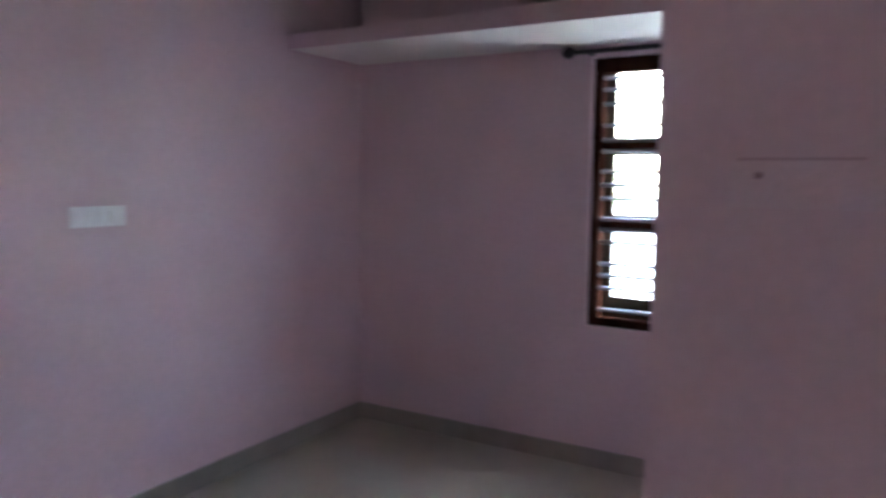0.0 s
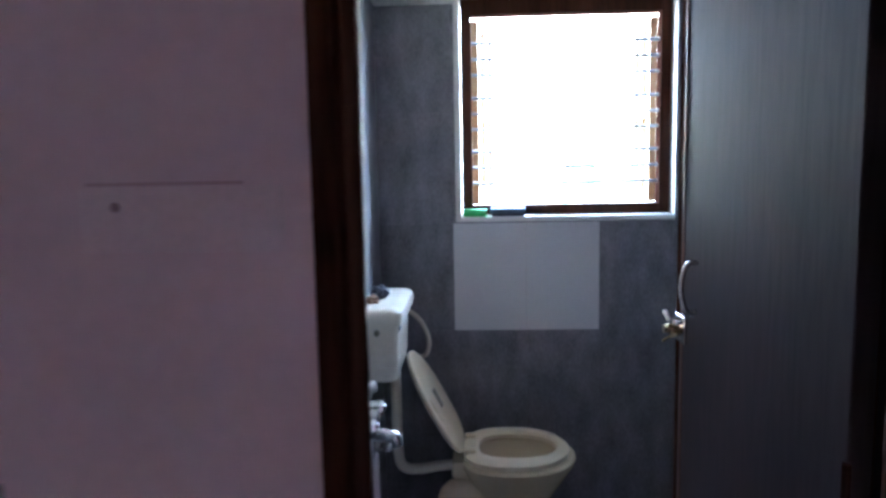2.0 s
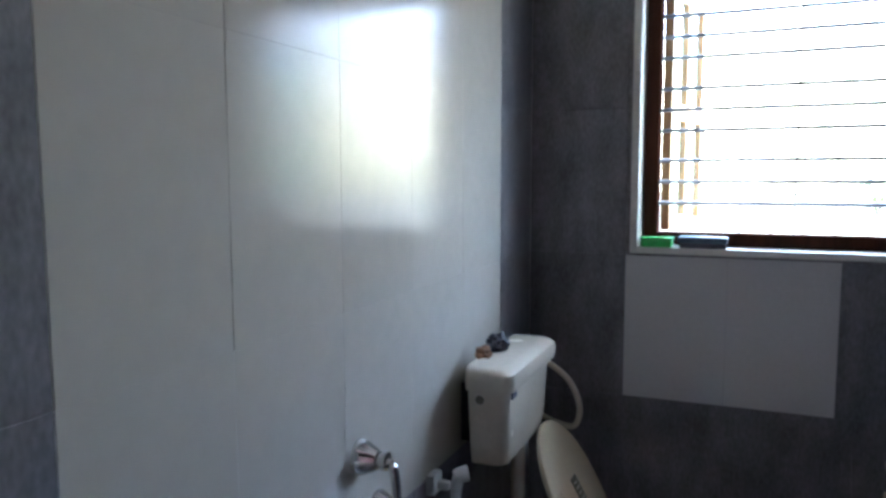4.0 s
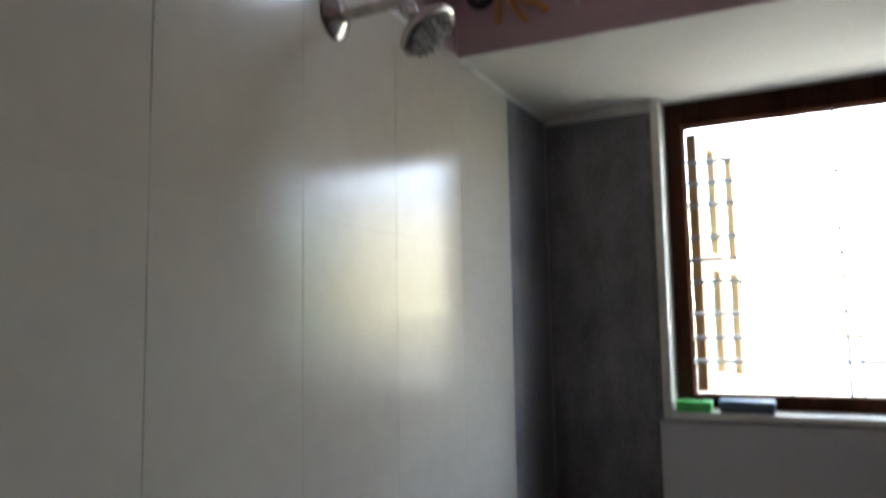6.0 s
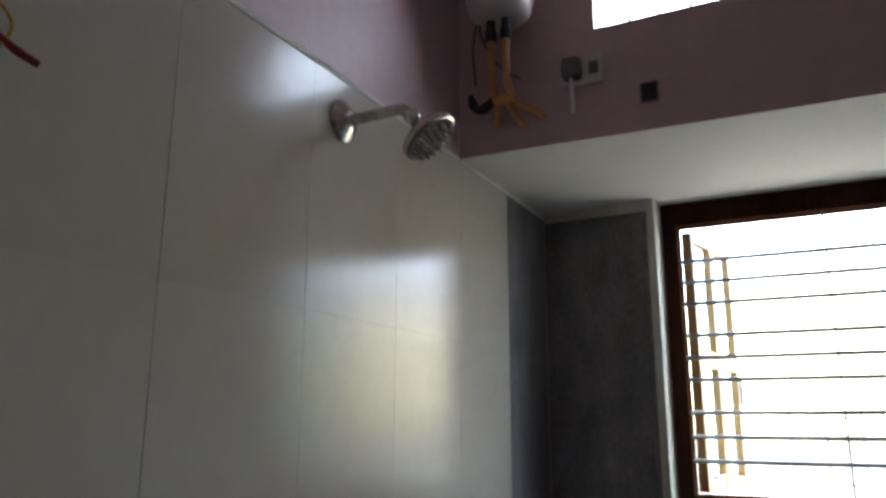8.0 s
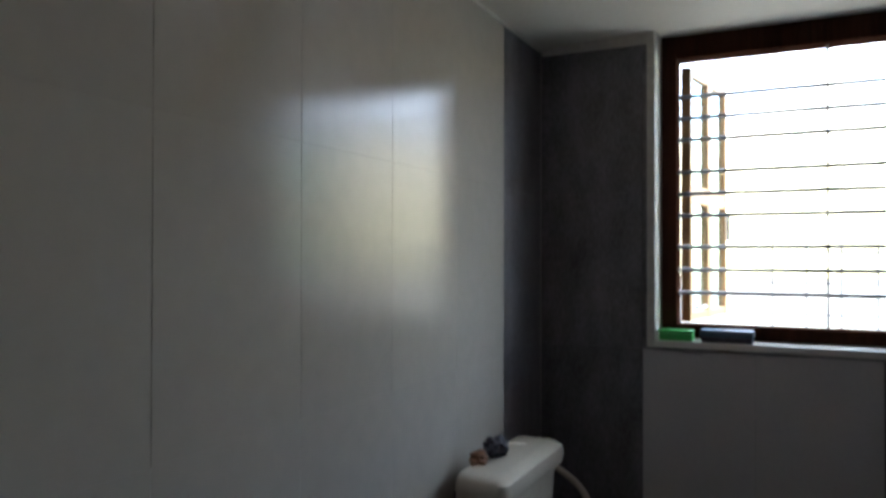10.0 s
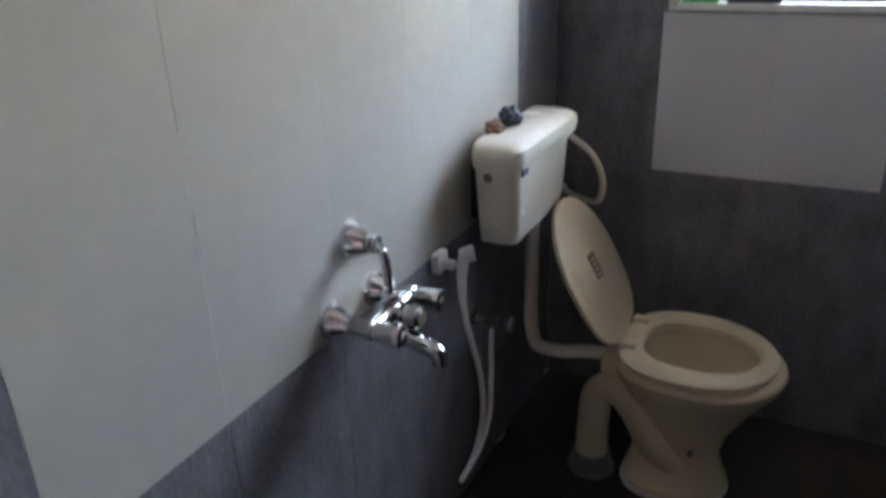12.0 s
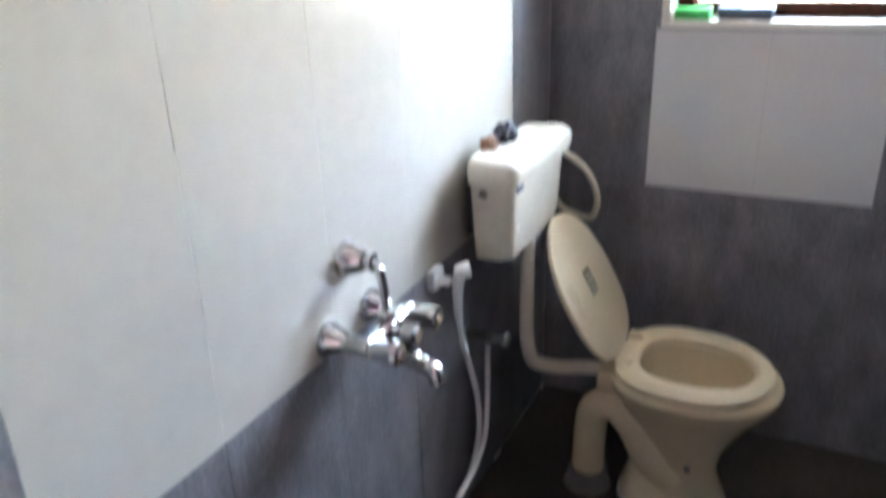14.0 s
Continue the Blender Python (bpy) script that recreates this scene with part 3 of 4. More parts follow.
# ---- bathroom things ----
def toilet():
    cy = -0.379
    ob = thing("toilet", (0.52, cy, 0), "ivory ceramic toilet with its seat lid raised", "toilet")

    def oval(cx, z, ax, ay, n=40, back=1.0, sq=2.0):
        ring = []
        for k in range(n):
            a = 2 * math.pi * k / n
            c, s = math.cos(a), math.sin(a)
            e = 2 / (sq + (0.9 if c < 0 else 0.0))
            ring.append((cx + ax * math.copysign(abs(c) ** e, c) * (back if c < 0 else 1), cy + ay * math.copysign(abs(s) ** e, s), z))
        return ring
    rows = ((0.516, 0.0, 0.140, 0.128), (0.516, 0.03, 0.140, 0.128), (0.516, 0.045, 0.131, 0.114), (0.512, 0.12, 0.115, 0.088), (0.525, 0.19, 0.120, 0.090),
            (0.538, 0.26, 0.150, 0.115), (0.545, 0.325, 0.185, 0.155), (0.550, 0.370, 0.209, 0.190), (0.551, 0.392, 0.214, 0.199), (0.551, 0.401, 0.209, 0.194),
            (0.552, 0.402, 0.155, 0.128), (0.552, 0.36, 0.150, 0.122), (0.55, 0.28, 0.11, 0.09), (0.54, 0.22, 0.06, 0.05))
    part("bowl", loft([oval(*r) for r in rows]), CERAMIC, ob, "", True)
    part("base_seal", loft([oval(0.516, 0.0, 0.147, 0.135), oval(0.516, 0.010, 0.141, 0.129)]), WHITE_CEMENT, ob, "rough white cement seam at the floor")
    part("back_shelf", boxes((0.305, 0.40, cy - 0.095, cy + 0.095, 0.335, 0.400), bevel=0.014), CERAMIC, ob, "", True)
    # seat ring
    outer, inner = (0.543, 0.194, 0.188), (0.549, 0.143, 0.120)
    rings = [oval(outer[0], 0.407, outer[1], outer[2]), oval(outer[0], 0.424, outer[1] + 0.003, outer[2] + 0.003), oval(outer[0], 0.432, outer[1] - 0.008, outer[2] - 0.008),
             oval(inner[0], 0.434, inner[1] + 0.010, inner[2] + 0.010), oval(inner[0], 0.426, inner[1], inner[2]), oval(inner[0], 0.408, inner[1] + 0.002, inner[2] + 0.002)]
    rings.append(rings[0])
    bm = loft(rings, cap0=False, cap1=False)
    bmesh.ops.remove_doubles(bm, verts=bm.verts, dist=0.0001)
    part("seat", bm, IVORY_PLASTIC, ob, "", True)
    # lid, leaning back on the cistern
    m = Matrix.Translation((0.352, cy, 0.428)) @ Matrix.Rotation(radians(-119), 4, "Y")

    def lid_ring(z, inset):
        ring = []
        for k in range(44):
            a = 2 * math.pi * k / 44
            c, s = math.cos(a), math.sin(a)
            e = 2 / (2.0 + (0.9 if c < 0 else 0.0))
            ring.append(m @ Vector((0.208 + (0.203 - inset) * math.copysign(abs(c) ** e, c), (0.182 - inset) * math.copysign(abs(s) ** e, s), z)))
        return ring
    lid = part("lid", loft([lid_ring(-0.004, 0.004), lid_ring(-0.002, 0.0), lid_ring(0.008, 0.0), lid_ring(0.016, 0.012), lid_ring(0.019, 0.05)]), IVORY_PLASTIC, ob, "raised ivory plastic lid", True)
    bm = boxes((0.175, 0.245, -0.022, 0.022, -0.0065, -0.003))
    bm.transform(m)
    part("sticker", bm, LABEL_GREY, lid, "small grey printed sticker")
    for k in range(4):
        bm = boxes((0.182 + k * 0.015, 0.188 + k * 0.015, -0.016, 0.014 - 0.006 * (k % 2), -0.0075, -0.006))
        bm.transform(m)
        part("printed_bar", bm, CISTERN_PLASTIC, lid)
    for dy in (-0.075, 0.075):
        part("hinge", boxes((0.352, 0.395, cy + dy - 0.016, cy + dy + 0.016, 0.400, 0.446), bevel=0.007), IVORY_PLASTIC, ob, "", True)
    bm = tube([(0.52, cy - 0.055, 0.085), (0.455, cy - 0.065, 0.155), (0.405, cy - 0.068, 0.240), (0.352, cy - 0.066, 0.285), (0.300, cy - 0.058, 0.255), (0.287, cy - 0.056, 0.15), (0.287, cy - 0.056, 0.03)], 0.046, 18, radii=(0.05, 0.05, 0.047, 0.046, 0.046, 0.046, 0.047))
    part("trap_pipe", bm, CERAMIC, ob, "", True)
    part("floor_collar", lathe([(0.062, 0.0), (0.062, 0.012), (0.056, 0.022), (0.056, 0.055), (0.048, 0.058)], pose(0.287, cy - 0.056, 0), 24), GREY_PLASTIC, ob, "dark grey rubber collar", True)
    part("collar_seam", lathe([(0.070, 0.0), (0.066, 0.006), (0.061, 0.008)], pose(0.287, cy - 0.056, 0), 20), CEMENT, ob)
    part("bolt", lathe([(0.009, 0), (0.009, 0.008), (0.005, 0.012)], pose(0.560, cy - 0.090, 0.155, 90, 0, 20), 8), GREY_PLASTIC, ob)
    part("flush_pipe", tube([(0.112, -0.485, 0.775), (0.112, -0.485, 0.60), (0.113, -0.483, 0.46), (0.128, -0.468, 0.385), (0.185, -0.435, 0.360), (0.25, -0.405, 0.358), (0.335, -0.392, 0.362)], 0.0195, 14), CISTERN_PLASTIC, ob, "cream plastic flush pipe", True)


def cistern():
    ob = thing("cistern", (0.075, -0.49, 0.755), "cream plastic flush cistern on the tiled wall", "cistern")

    def slab(z, x1, y0, y1, r=0.03, x0=0.044):
        ring = []
        for cx, cyy, a0 in ((x1 - r, y1 - r, 0), (x0 + 0.01, y1 - 0.01, 90), (x0 + 0.01, y0 + 0.01, 180), (x1 - r, y0 + r, 270)):
            rr = r if a0 in (0, 270) else 0.01
            for k in range(6):
                a = radians(a0 + 18 * k)
                ring.append((cx + rr * math.cos(a), cyy + rr * math.sin(a), z))
        return ring
    part("body", loft([slab(0.757, 0.122, -0.655, -0.335), slab(0.765, 0.135, -0.668, -0.322), slab(0.80, 0.142, -0.676, -0.314), slab(0.962, 0.147, -0.695, -0.295)]), CISTERN_PLASTIC, ob, "", True)
    part("lid", loft([slab(0.960, 0.155, -0.701, -0.289), slab(0.9605, 0.162, -0.709, -0.281), slab(0.985, 0.166, -0.713, -0.277), slab(1.004, 0.163, -0.710, -0.280), slab(1.014, 0.150, -0.700, -0.290), slab(1.018, 0.13, -0.68, -0.31)]), CISTERN_PLASTIC, ob, "", True)
    for y in (-0.60, -0.38):
        part("wall_bracket", boxes((0.0005, 0.046, y - 0.02, y + 0.02, 0.80, 0.95)), BLACK, ob, "dark fixing bracket")
    part("sticker", boxes((0.1485, 0.1512, -0.662, -0.625, 0.935, 0.951)), LABEL_DARK, ob, "small dark blue sticker")
    bm = lathe([(0.011, 0), (0.011, 0.0015), (0.007, 0.0015), (0.007, 0.0002)], pose(0.078, -0.6935, 0.935, 90, 0, 0), 20)
    part("emblem", bm, LABEL_GREY, ob)
    part("inlet_nut", lathe([(0.015, 0), (0.023, 0.006), (0.024, 0.026), (0.014, 0.036)], pose(0.112, -0.300, 0.940, -90, 0, 0), 12), CISTERN_PLASTIC, ob, "cream plastic inlet nut", True)
    part("inlet_hose", tube([(0.112, -0.268, 0.945), (0.125, -0.235, 0.925), (0.180, -0.195, 0.865), (0.210, -0.180, 0.785), (0.190, -0.160, 0.715), (0.11, -0.10, 0.70), (0.05, -0.03, 0.695), (0.04, 0.006, 0.695)], 0.0095, 10), CISTERN_PLASTIC, ob, "cream flexible inlet hose", True)


def crumple(name, label, category, c, size, mat, seed):
    rng = random.Random(seed)
    bm = bmesh.new()
    bmesh.ops.create_icosphere(bm, subdivisions=3, radius=1.0)
    for v in bm.verts:
        n = noise.noise(v.co * 1.7 + Vector((seed, 0, 0))) * 0.55 + noise.noise(v.co * 4 + Vector((0, seed, 0))) * 0.3
        v.co = v.co * (1 + n)
    lo = min(v.co.z for v in bm.verts)
    for v in bm.verts:
        v.co = Vector((v.co.x * size[0], v.co.y * size[1], max(v.co.z, lo * 0.75) * size[2]))
    lo = min(v.co.z for v in bm.verts)
    bmesh.ops.translate(bm, verts=bm.verts, vec=Vector(c) - Vector((0, 0, lo)))
    ob = part(name, bm, mat, None, "", True)
    tagged(ob, label, category)


def mixer():
    y0, y1, z = -1.224, -1.079, 0.817
    ym = (y0 + y1) / 2
    ob = thing("bath_mixer", (0.02, ym, z), "chrome two-handle bath mixer on the tiled wall", "bath mixer")
    cone = [(0.036, 0.0), (0.036, 0.004), (0.030, 0.016), (0.021, 0.034), (0.016, 0.044), (0.015, 0.052)]
    for y in (y0, y1):
        part("flange", lathe(cone, pose(0.0, y, z, 0, 90, 0), 22), CHROME, ob, "", True)
        part("inlet", lathe([(0.017, 0.045), (0.017, 0.075), (0.020, 0.080), (0.020, 0.092)], pose(0, y, z, 0, 90, 0), 16), CHROME, ob, "", True)
        h = part("handle", lathe([(0.016, 0.082), (0.018, 0.092), (0.021, 0.115), (0.024, 0.140), (0.022, 0.149), (0.010, 0.151)], pose(0, y, z, 0, 90, 0), 9), CHROME, ob)
        part("cap", lathe([(0.012, 0.150), (0.010, 0.155)], pose(0, y, z, 0, 90, 0), 14), OLD_CHROME, h)
    part("body", tube([(0.082, y0, z), (0.082, ym - 0.03, z), (0.082, ym, z), (0.082, ym + 0.03, z), (0.082, y1, z)], 0.018, 14, True, 4, radii=(0.017, 0.015, 0.024, 0.015, 0.017)), CHROME, ob, "", True)
    part("diverter_knob", lathe([(0.015, 0.09), (0.017, 0.11), (0.022, 0.118), (0.022, 0.142), (0.014, 0.148)], pose(0, ym, z, 0, 90, 0), 10), CHROME, ob)
    part("spout", tube([(0.085, ym - 0.005, z - 0.012), (0.115, ym - 0.012, z - 0.035), (0.155, ym - 0.02, z - 0.040), (0.190, ym - 0.026, z - 0.048), (0.197, ym - 0.027, z - 0.070)], 0.016, 14, radii=(0.014, 0.016, 0.017, 0.017, 0.015)), CHROME, ob, "", True)
    part("riser_nut", lathe([(0.015, 0.018), (0.018, 0.022), (0.018, 0.036), (0.012, 0.042)], pose(0.082, ym, z), 6), CHROME, ob)
    yt, zt = -1.148, 0.945
    part("riser_pipe", tube([(0.082, ym, z + 0.03), (0.082, ym - 0.003, z + 0.080), (0.079, ym - 0.006, z + 0.115), (0.068, -1.150, zt - 0.004), (0.052, -1.149, zt), (0.03, yt, zt)], 0.0095, 12), CHROME, ob, "bent chrome riser pipe", True)
    part("riser_flange", lathe([(0.035, 0), (0.035, 0.004), (0.031, 0.016), (0.022, 0.034), (0.018, 0.042), (0.013, 0.044), (0.013, 0.05), (0.017, 0.051), (0.017, 0.061), (0.011, 0.062)], pose(0, yt, zt, 0, 90, 0), 22), CHROME, ob, "", True)


def health_faucet():
    ob = thing("health_faucet", (0.03, -0.79, 0.78), "white plastic hand bidet spray on a wall hook", "hand spray")
    part("holder", boxes((-0.0005, 0.022, -0.842, -0.792, 0.742, 0.790), (0.02, 0.05, -0.826, -0.804, 0.752, 0.772), bevel=0.005), WHITE_PLASTIC, ob, "", True)
    part("handle", tube([(0.060, -0.800, 0.655), (0.058, -0.800, 0.70), (0.058, -0.798, 0.745), (0.062, -0.793, 0.775)], 0.012, 12, radii=(0.0085, 0.011, 0.013, 0.015)), WHITE_PLASTIC, ob, "", True)
    part("spray_head", lathe([(0.013, -0.012), (0.017, 0.0), (0.019, 0.018), (0.018, 0.024)], pose(0.062, -0.793, 0.782, 0, 80, 30), 16), WHITE_PLASTIC, ob, "", True)
    part("hose", tube([(0.060, -0.800, 0.66), (0.060, -0.785, 0.60), (0.060, -0.745, 0.50), (0.060, -0.705, 0.39), (0.060, -0.698, 0.28), (0.060, -0.755, 0.195), (0.060, -0.832, 0.172), (0.066, -0.820, 0.182), (0.068, -0.745, 0.20), (0.066, -0.672, 0.26), (0.060, -0.640, 0.38), (0.058, -0.635, 0.46), (0.057, -0.625, 0.50)], 0.0075, 10), WHITE_PLASTIC, ob, "white flexible hose hanging in a loop", True)
    valve = part("angle_valve", lathe([(0.022, 0), (0.022, 0.004), (0.011, 0.010), (0.011, 0.04), (0.014, 0.042), (0.014, 0.07), (0.010, 0.072)], pose(0, -0.618, 0.522, 0, 90, 0), 16), OLD_CHROME, ob, "dull metal angle valve", True)
    part("knob", lathe([(0.012, 0.07), (0.020, 0.078), (0.022, 0.105), (0.016, 0.112)], pose(0, -0.618, 0.522, 0, 90, 0), 8), OLD_CHROME, valve)


def shower():
    y, z = -1.110, 2.040
    ob = thing("shower", (0.0, y, z), "spotted chrome overhead shower on the tiled wall", "shower")
    part("flange", lathe([(0.040, 0), (0.040, 0.004), (0.034, 0.010), (0.022, 0.014), (0.014, 0.020)], pose(0, y, z, 0, 90, 0), 28), OLD_CHROME, ob, "", True)
    part("arm", tube([(0.0, y, z), (0.05, y, z), (0.105, y, z + 0.001), (0.128, y, z - 0.001), (0.148, y, z - 0.014)], 0.0105, 12), OLD_CHROME, ob, "", True)
    m = look((0.147, y, z - 0.016), (0.202, y + 0.012, z - 0.088))
    m = m @ pose(0, 0, 0, 180, 0, 0)
    part("ball_joint", lathe([(0.008, -0.012), (0.014, -0.004), (0.015, 0.006), (0.011, 0.016), (0.013, 0.020)], m, 14), CHROME, ob, "", True)
    part("bell", lathe([(0.011, 0.014), (0.016, 0.022), (0.030, 0.034), (0.046, 0.042), (0.052, 0.048), (0.052, 0.058), (0.048, 0.060)], m, 30), OLD_CHROME, ob, "", True)
    face = part("face_plate", lathe([(0.0475, 0.058), (0.0475, 0.0615), (0.044, 0.062)], m, 30), GREY_PLASTIC, ob, "dark face with rubber nozzles")
    for n, r in ((1, 0.0), (6, 0.013), (12, 0.026), (18, 0.039)):
        for k in range(n):
            a = 2 * math.pi * k / n
            part("nozzle", lathe([(0.0042, 0.0615), (0.0038, 0.066), (0.0022, 0.071)], m @ pose(r * math.cos(a), r * math.sin(a), 0), 6), OLD_CHROME if k % 2 else GREY_PLASTIC, face)


def wash_basin():
    ob = thing("wash_basin", (0.15, -1.91, 0.62), "off-white ceramic wash basin hung on the tiled wall", "wash basin")
    cx, cy, zt = 0.161, -1.912, 0.79

    def ring(z, ax, ay, dx=0.0):
        return [(max(0.002, cx + dx + ax * math.cos(2 * math.pi * k / 40)), cy + ay * math.sin(2 * math.pi * k / 40), z) for k in range(40)]
    part("bowl", loft([ring(0.63, 0.05, 0.05), ring(0.645, 0.09, 0.09), ring(0.70, 0.135, 0.14), ring(0.765, 0.167, 0.164), ring(zt - 0.006, 0.174, 0.169), ring(zt, 0.172, 0.167), ring(zt - 0.002, 0.165, 0.160),
                       ring(0.755, 0.156, 0.152), ring(0.70, 0.120, 0.128), ring(0.66, 0.07, 0.075), ring(0.652, 0.02, 0.02)]), WHITE_CERAMIC, ob, "", True)
    part("back_ledge", boxes((0.001, 0.034, -2.085, -1.838, 0.70, 0.794), bevel=0.010), WHITE_CERAMIC, ob, "", True)
    part("drain", lathe([(0.018, 0.652), (0.018, 0.656), (0.010, 0.655)], pose(cx, cy, 0), 16), CHROME, ob)
    part("waste_pipe", tube([(cx, cy, 0.64), (cx, cy, 0.45), (0.10, cy, 0.36), (0.01, cy, 0.35)], 0.016, 10), WHITE_PLASTIC, ob, "", True)


def geyser():
    x, y, zb = 0.152, -0.705, 2.425
    ob = thing("water_heater", (x, y, zb), "white cylindrical water heater in the pink wall corner", "water heater")
    part("tank", lathe([(0.030, zb - 0.014), (0.058, zb - 0.008), (0.074, zb + 0.010), (0.081, zb + 0.045), (0.081, 2.80), (0.068, 2.84), (0.03, 2.85)], pose(x, y, 0), 32), WHITE_PLASTIC, ob, "", True)
    part("bracket", boxes((x - 0.03, x + 0.03, -0.632, -0.612, 2.55, 2.75)), BAR, ob)
    for dx in (-0.020, 0.018):
        part("nipple", lathe([(0.011, -0.055), (0.014, -0.05), (0.014, -0.03), (0.011, -0.028), (0.011, 0.0)], pose(x + dx, y - 0.01, zb - 0.01), 12), BLACK, ob, "black threaded pipe fitting", True)
    part("pipe", tube([(x - 0.020, y - 0.01, zb - 0.06), (x - 0.022, y, zb - 0.15), (x - 0.030, y + 0.05, zb - 0.21), (x - 0.045, -0.622, zb - 0.235)], 0.0085, 10), ORANGE_PIPE, ob, "ochre plastic water pipe", True)
    part("pipe", tube([(x + 0.018, y - 0.01, zb - 0.06), (x + 0.014, y, zb - 0.15), (x + 0.020, y + 0.04, zb - 0.20), (x + 0.055, y + 0.075, zb - 0.215), (x + 0.075, -0.622, zb - 0.232)], 0.0085, 10), ORANGE_PIPE, ob, "ochre plastic water pipe", True)
    part("pipe_stub", tube([(x - 0.002, y + 0.03, zb - 0.19), (x + 0.010, -0.64, zb - 0.225), (x + 0.02, -0.61, zb - 0.24)], 0.009, 8), ORANGE_PIPE, ob, "", True)
    part("coupling", tube([(x - 0.03, y + 0.03, zb - 0.192), (x + 0.022, y + 0.03, zb - 0.192)], 0.012, 10, False), ORANGE_PIPE, ob)
    part("valve", tube([(x - 0.028, y + 0.03, zb - 0.19), (x - 0.065, y + 0.04, zb - 0.205), (x - 0.09, y + 0.05, zb - 0.19), (x - 0.105, y + 0.06, zb - 0.155)], 0.009, 8, radii=(0.009, 0.013, 0.010, 0.012, 0.007)), BLACK, ob, "black grimy valve", True)
    part("cable", tube([(x - 0.055, y, zb + 0.005), (x - 0.045, y, zb - 0.05), (x - 0.015, y + 0.03, zb - 0.11), (x + 0.02, y + 0.07, zb - 0.13)], 0.004, 8), GREY_PLASTIC, ob, "", True)
    part("cable", tube([(x - 0.06, y, zb + 0.005), (x - 0.085, y + 0.03, zb - 0.05), (x - 0.10, y + 0.08, zb - 0.12)], 0.0035, 8), GREY_PLASTIC, ob, "", True)


def power_socket():
    ob = thing("power_socket", (0.31, -0.612, 2.29), "white wall socket with a grey plug and cord", "socket")
    part("plate", boxes((0.268, 0.368, -0.624, -0.612, 2.255, 2.325), bevel=0.004), WHITE_PLASTIC, ob)
    plug = part("plug", boxes((0.278, 0.322, -0.662, -0.622, 2.262, 2.312), bevel=0.010), GREY_PLASTIC, ob, "grey plug", True)
    part("cord", tube([(0.300, -0.648, 2.265), (0.300, -0.645, 2.23), (0.297, -0.630, 2.185)], 0.005, 8), WHITE_PLASTIC, plug, "", True)
    part("switch", boxes((0.336, 0.358, -0.629, -0.622, 2.275, 2.305), bevel=0.003), GREY_PLASTIC, ob)


toilet()
cistern()
crumple("soap_wrapper", "crumpled brown wrapper lying on the cistern", "wrapper", (0.052, -0.60, 1.016), (0.022, 0.026, 0.015), BROWN_SOAP, 3)
crumple("plastic_bag", "crumpled dark grey plastic bag on the cistern", "bag", (0.070, -0.535, 1.017), (0.030, 0.026, 0.024), DARK_CLOTH, 8)
mixer()
health_faucet()
shower()
wash_basin()
geyser()
power_socket()

junction = thing("junction_box", (0.466, -0.612, 2.208), "open dark square junction box in the pink wall", "junction box")
part("box", boxes((0.448, 0.483, -0.6135, -0.605, 2.187, 2.229)), BLACK, junction)
part("rim", boxes((0.446, 0.449, -0.616, -0.611, 2.185, 2.231), (0.482, 0.485, -0.616, -0.611, 2.185, 2.231), (0.449, 0.482, -0.616, -0.611, 2.228, 2.231), (0.449, 0.482, -0.616, -0.611, 2.185, 2.188)), GREY_PLASTIC, junction)

wires = thing("loose_wires", (0.0, -1.78, 1.95), "loose red and yellow wires out of the tiled wall", "wires")
part("conduit_hole", lathe([(0.016, 0), (0.016, 0.002), (0.012, 0.002), (0.012, 0.0005)], pose(0, -1.785, 1.905, 0, 90, 0), 14), BLACK, wires)
part("wire", tube([(0.0, -1.785, 1.905), (0.025, -1.765, 1.893), (0.035, -1.742, 1.878), (0.045, -1.722, 1.868)], 0.003, 8, radii=(0.0025, 0.003, 0.005, 0.004)), RED_WIRE, wires, "red taped wire", True)
part("wire", tube([(0.0, -1.783, 1.91), (0.025, -1.765, 1.925), (0.035, -1.75, 1.905), (0.03, -1.755, 1.88), (0.02, -1.77, 1.872)], 0.0022, 8), YELLOW_WIRE, wires, "thin yellow wire", True)

soap_box = thing("soap_box", (0.405, 0.02, 1.256), "green soap box on the white sill", "soap box")
part("box", boxes((0.352, 0.445, 0.0, 0.045, 1.2555, 1.278), bevel=0.005), GREEN, soap_box, "", True)
part("lid", boxes((0.350, 0.447, -0.002, 0.047, 1.2785, 1.286), bevel=0.003), GREEN, soap_box, "", True)
brush = thing("scrubbing_brush", (0.53, 0.02, 1.256), "blue-grey scrubbing brush lying on the sill", "brush")
part("back", boxes((0.463, 0.605, -0.004, 0.040, 1.270, 1.292), bevel=0.007), BLUE_GREY, brush, "", True)
part("bristles", boxes((0.468, 0.600, 0.0, 0.036, 1.2555, 1.271), bevel=0.002), DARK_CLOTH, brush)

mat_ob = boxes((0.264, 0.82, -1.40, -1.012, 0.0005, 0.010), bevel=0.003)
tagged(part("floor_mat", mat_ob, CEMENT), "rough pale grey mat on the dark floor", "mat")
drain = thing("floor_drain", (1.04, -0.34, 0), "white plastic floor drain ring", "drain")
part("ring", lathe([(0.052, 0.0), (0.052, 0.012), (0.046, 0.016), (0.036, 0.014), (0.034, 0.001)], pose(1.045, -0.335, 0.0), 28), WHITE_PLASTIC, drain, "", True)
part("grate", lathe([(0.034, 0.0), (0.034, 0.003)], pose(1.045, -0.335, 0.0), 20), GREY_PLASTIC, drain)

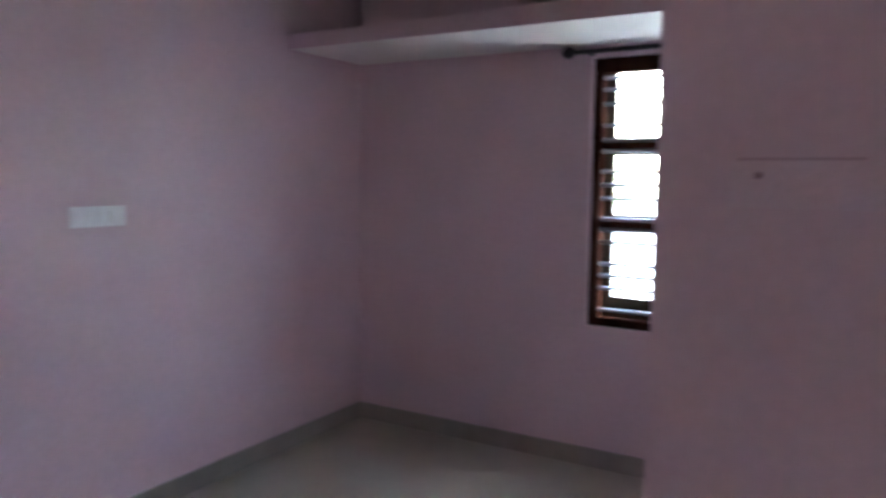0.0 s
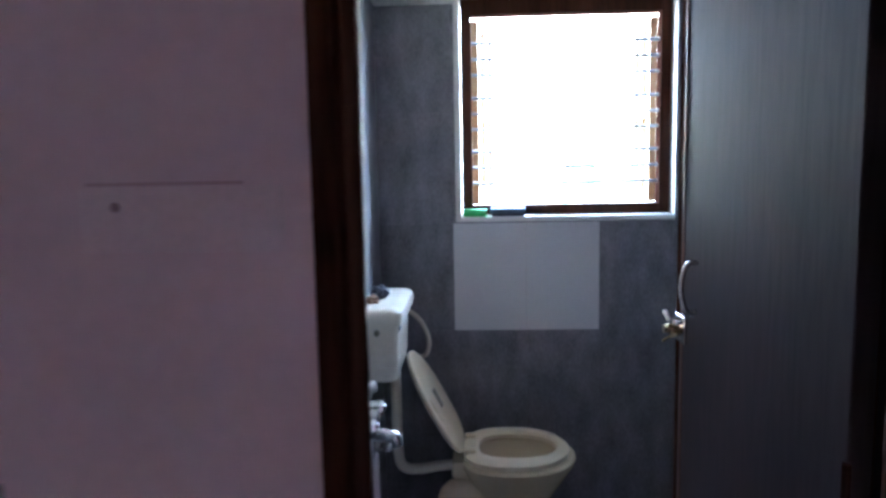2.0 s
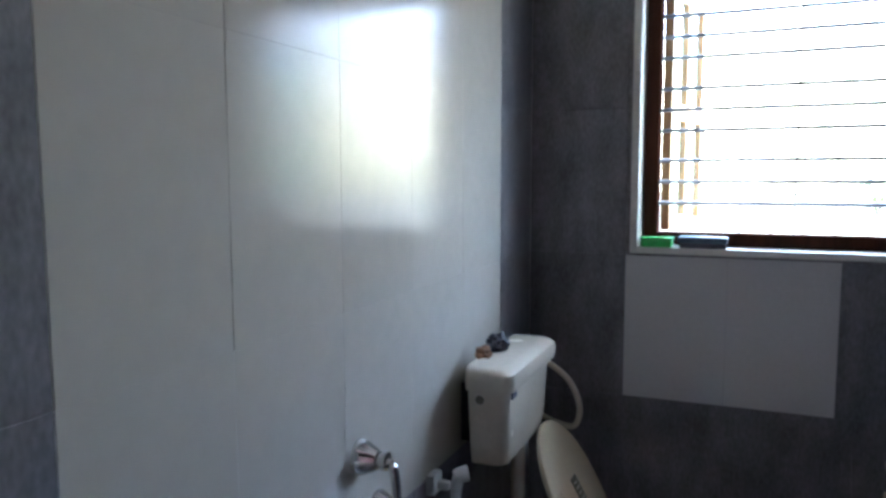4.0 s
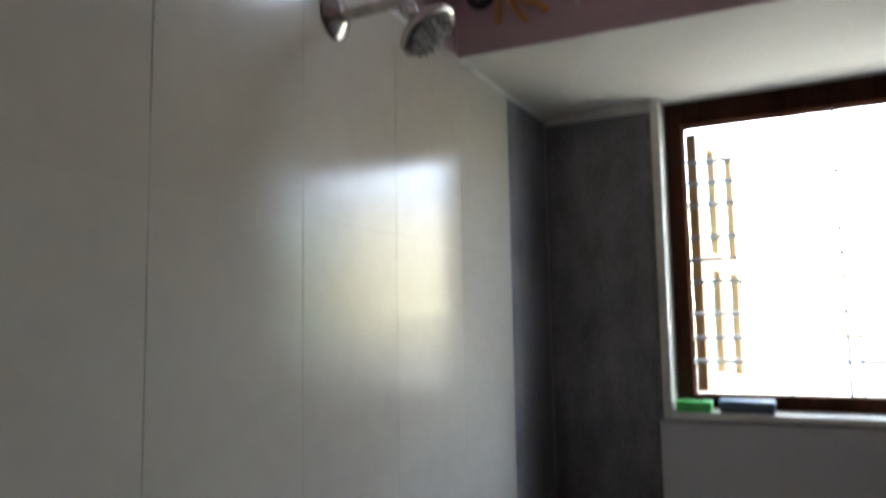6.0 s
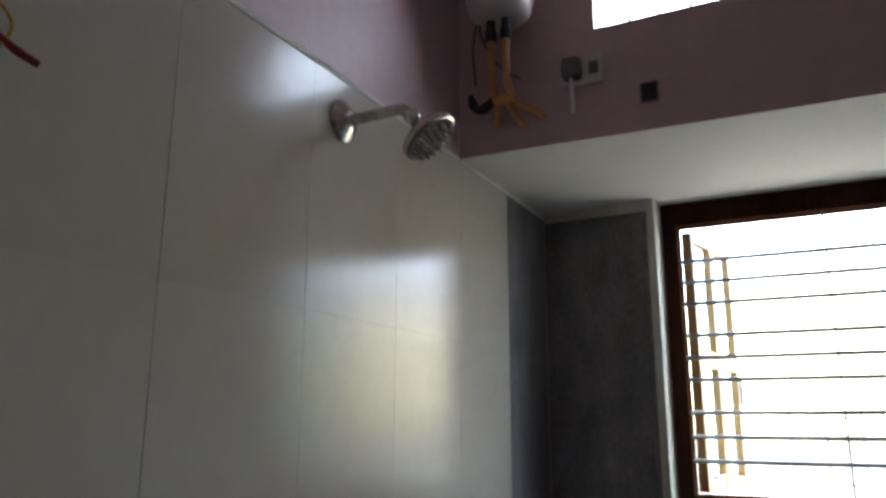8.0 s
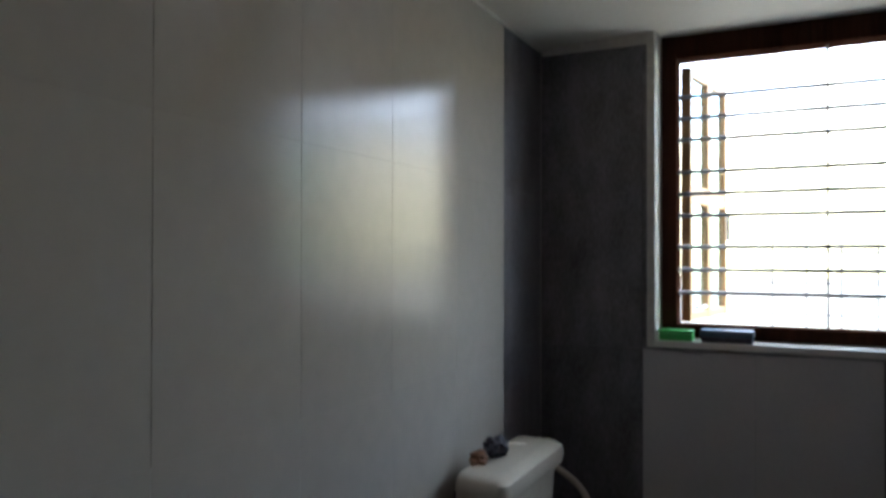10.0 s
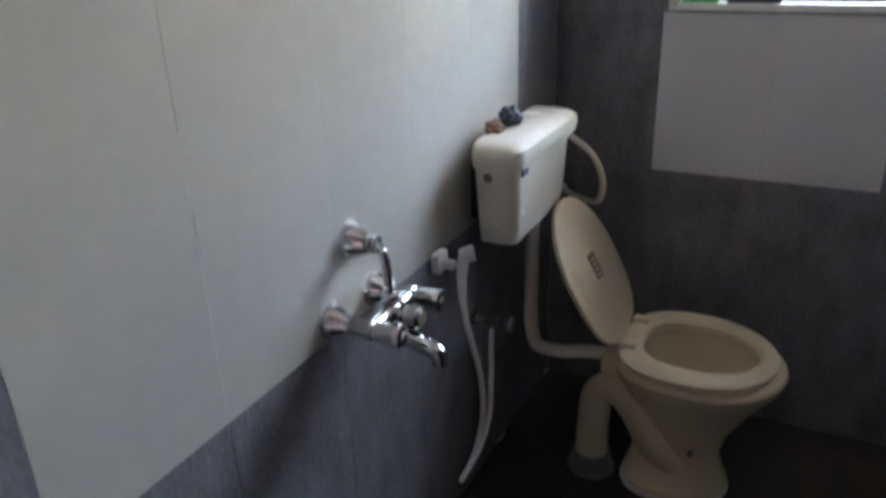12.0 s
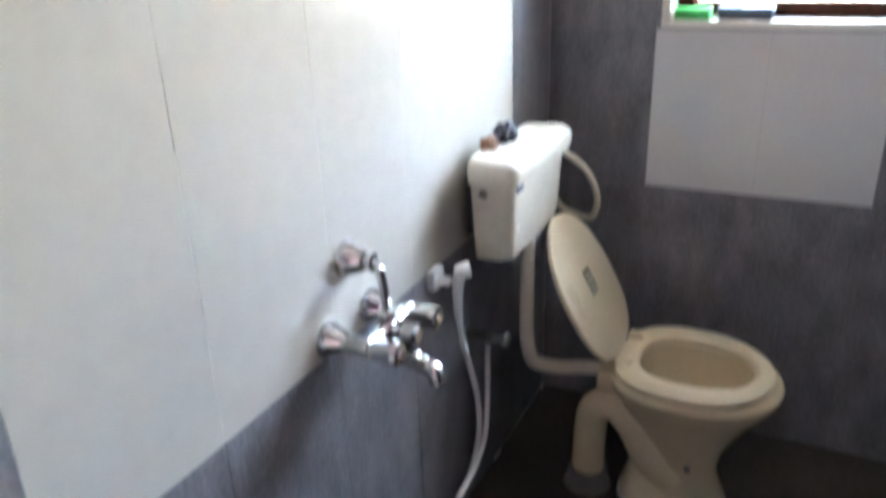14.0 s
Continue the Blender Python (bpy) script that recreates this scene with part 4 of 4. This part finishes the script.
# cement left along the foot of the tiled wall
rng = random.Random(4)
cement = bmesh.new()
for y0, y1 in ((-1.22, -1.02), (-0.46, -0.41), (-0.03, 0.0)):
    y = y0
    while y < y1:
        step = rng.uniform(0.01, 0.03)
        box(cement, 0.0, rng.uniform(0.003, 0.007), y, min(y + step, y1), 0.0, rng.uniform(0.003, 0.008))
        y += step + 0.0005
tagged(part("cement_residue", cement, WHITE_CEMENT), "white cement residue along the wall foot", "residue", kind="stuff")
chips = bmesh.new()
for x, y in ((0.10, -1.02), (0.56, -0.84), (0.66, -0.70), (0.12, -1.0)):
    r = rng.uniform(0.003, 0.008)
    lathe([(r, 0), (r * 0.8, 0.002), (r * 0.3, 0.003)], pose(x, y, 0.0), 7, chips)
tagged(part("floor_specks", chips, WHITE_CEMENT), "small white specks on the dark floor", "specks", kind="stuff")

# ---- bedroom things ----
rod = thing("curtain_rod", (-0.7, -0.06, 2.05), "black curtain rod above the bedroom window", "curtain rod")
part("pole", tube([(-1.14, -0.062, 2.050), (-0.16, -0.062, 2.050)], 0.012, 12, False), BLACK, rod)
part("finial", lathe([(0.012, 0), (0.020, 0.008), (0.030, 0.025), (0.028, 0.045), (0.014, 0.062), (0.004, 0.066)], pose(-1.13, -0.062, 2.050, 0, -90, 0), 18), BLACK, rod, "", True)
for x in (-1.06, -0.25):
    part("bracket", boxes((x - 0.012, x + 0.012, -0.055, 0.0, 2.035, 2.065), bevel=0.003), BLACK, rod)

plate = thing("switch_plate", (-2.46, -1.70, 1.28), "pale switch plate on the pink wall", "switch plate")
part("plate", boxes((-2.460, -2.450, -1.82, -1.58, 1.235, 1.315), bevel=0.003), WHITE_PLASTIC, plate)
for k in range(4):
    y = -1.79 + k * 0.05
    part("switch", boxes((-2.451, -2.445, y - 0.016, y + 0.016, 1.25, 1.30), bevel=0.003), WHITE_PLASTIC, plate)

# ---- tiles ----
for i, (a, b) in enumerate(zip(COLS, COLS[1:])):
    for z0, z1 in zip(ROWS, ROWS[1:]):
        cream = 1 <= i <= 5 and z0 >= 0.78
        # butted cream tiles: the joints nearer the corner are tighter
        gap = (0, 0.0002, 0.0004, 0.0002, 0.0005, 0.0005)[i] if cream else 0.0006
        tile_piece(wall_bath_left, "+x", b, a, z0, z1, 0.0, CREAM_TILE if cream else DARK_TILE, gap=gap, vgap=0.00005 if cream else 0.0005, ease=0.0003 if cream else 0.0008)
for i, (a, b) in enumerate(zip(FAR, FAR[1:])):
    for z0, z1 in zip(ROWS, ROWS[1:]):
        if z0 < 1.2:
            white = z0 == 0.78 and i in (1, 2)
            tile_piece(wall_bath_far, "-y", a, b, z0, z1, 0.0, WHITE_TILE if white else DARK_TILE, gap=0.0002 if white else 0.0005, ease=0.0004)
        elif i == 0:
            tile_piece(wall_bath_far, "-y", a, b, z0, z1, 0.0, DARK_TILE)
            tile_piece(wall_bath_far, "-y", 1.21, 1.36, z0, z1, 0.0, DARK_TILE)
for a, b in zip(COLS, COLS[1:]):
    for z0, z1 in zip(ROWS, ROWS[1:]):
        tile_piece(wall_bath_right, "-x", b, a, z0, z1, 1.36, DARK_TILE)
for x0, x1 in ((0.0, 0.22), (1.0, 1.36)):
    for z0, z1 in zip(ROWS, ROWS[1:]):
        tile_piece(wall_door, "+y", x0, x1, z0, z1, -2.10, DARK_TILE)
fx = [0.0, 0.263, 0.568, 0.873, 1.178, 1.36]
fy = [0.0, -0.095, -0.40, -0.705, -1.01, -1.315, -1.62, -1.925, -2.11]
for x0, x1 in zip(fx, fx[1:]):
    for y1, y0 in zip(fy, fy[1:]):
        tile_piece(floor_bath, "+z", x0, x1, y0, y1, 0.0, FLOOR_TILE, gap=0.0007, ease=0.0008)
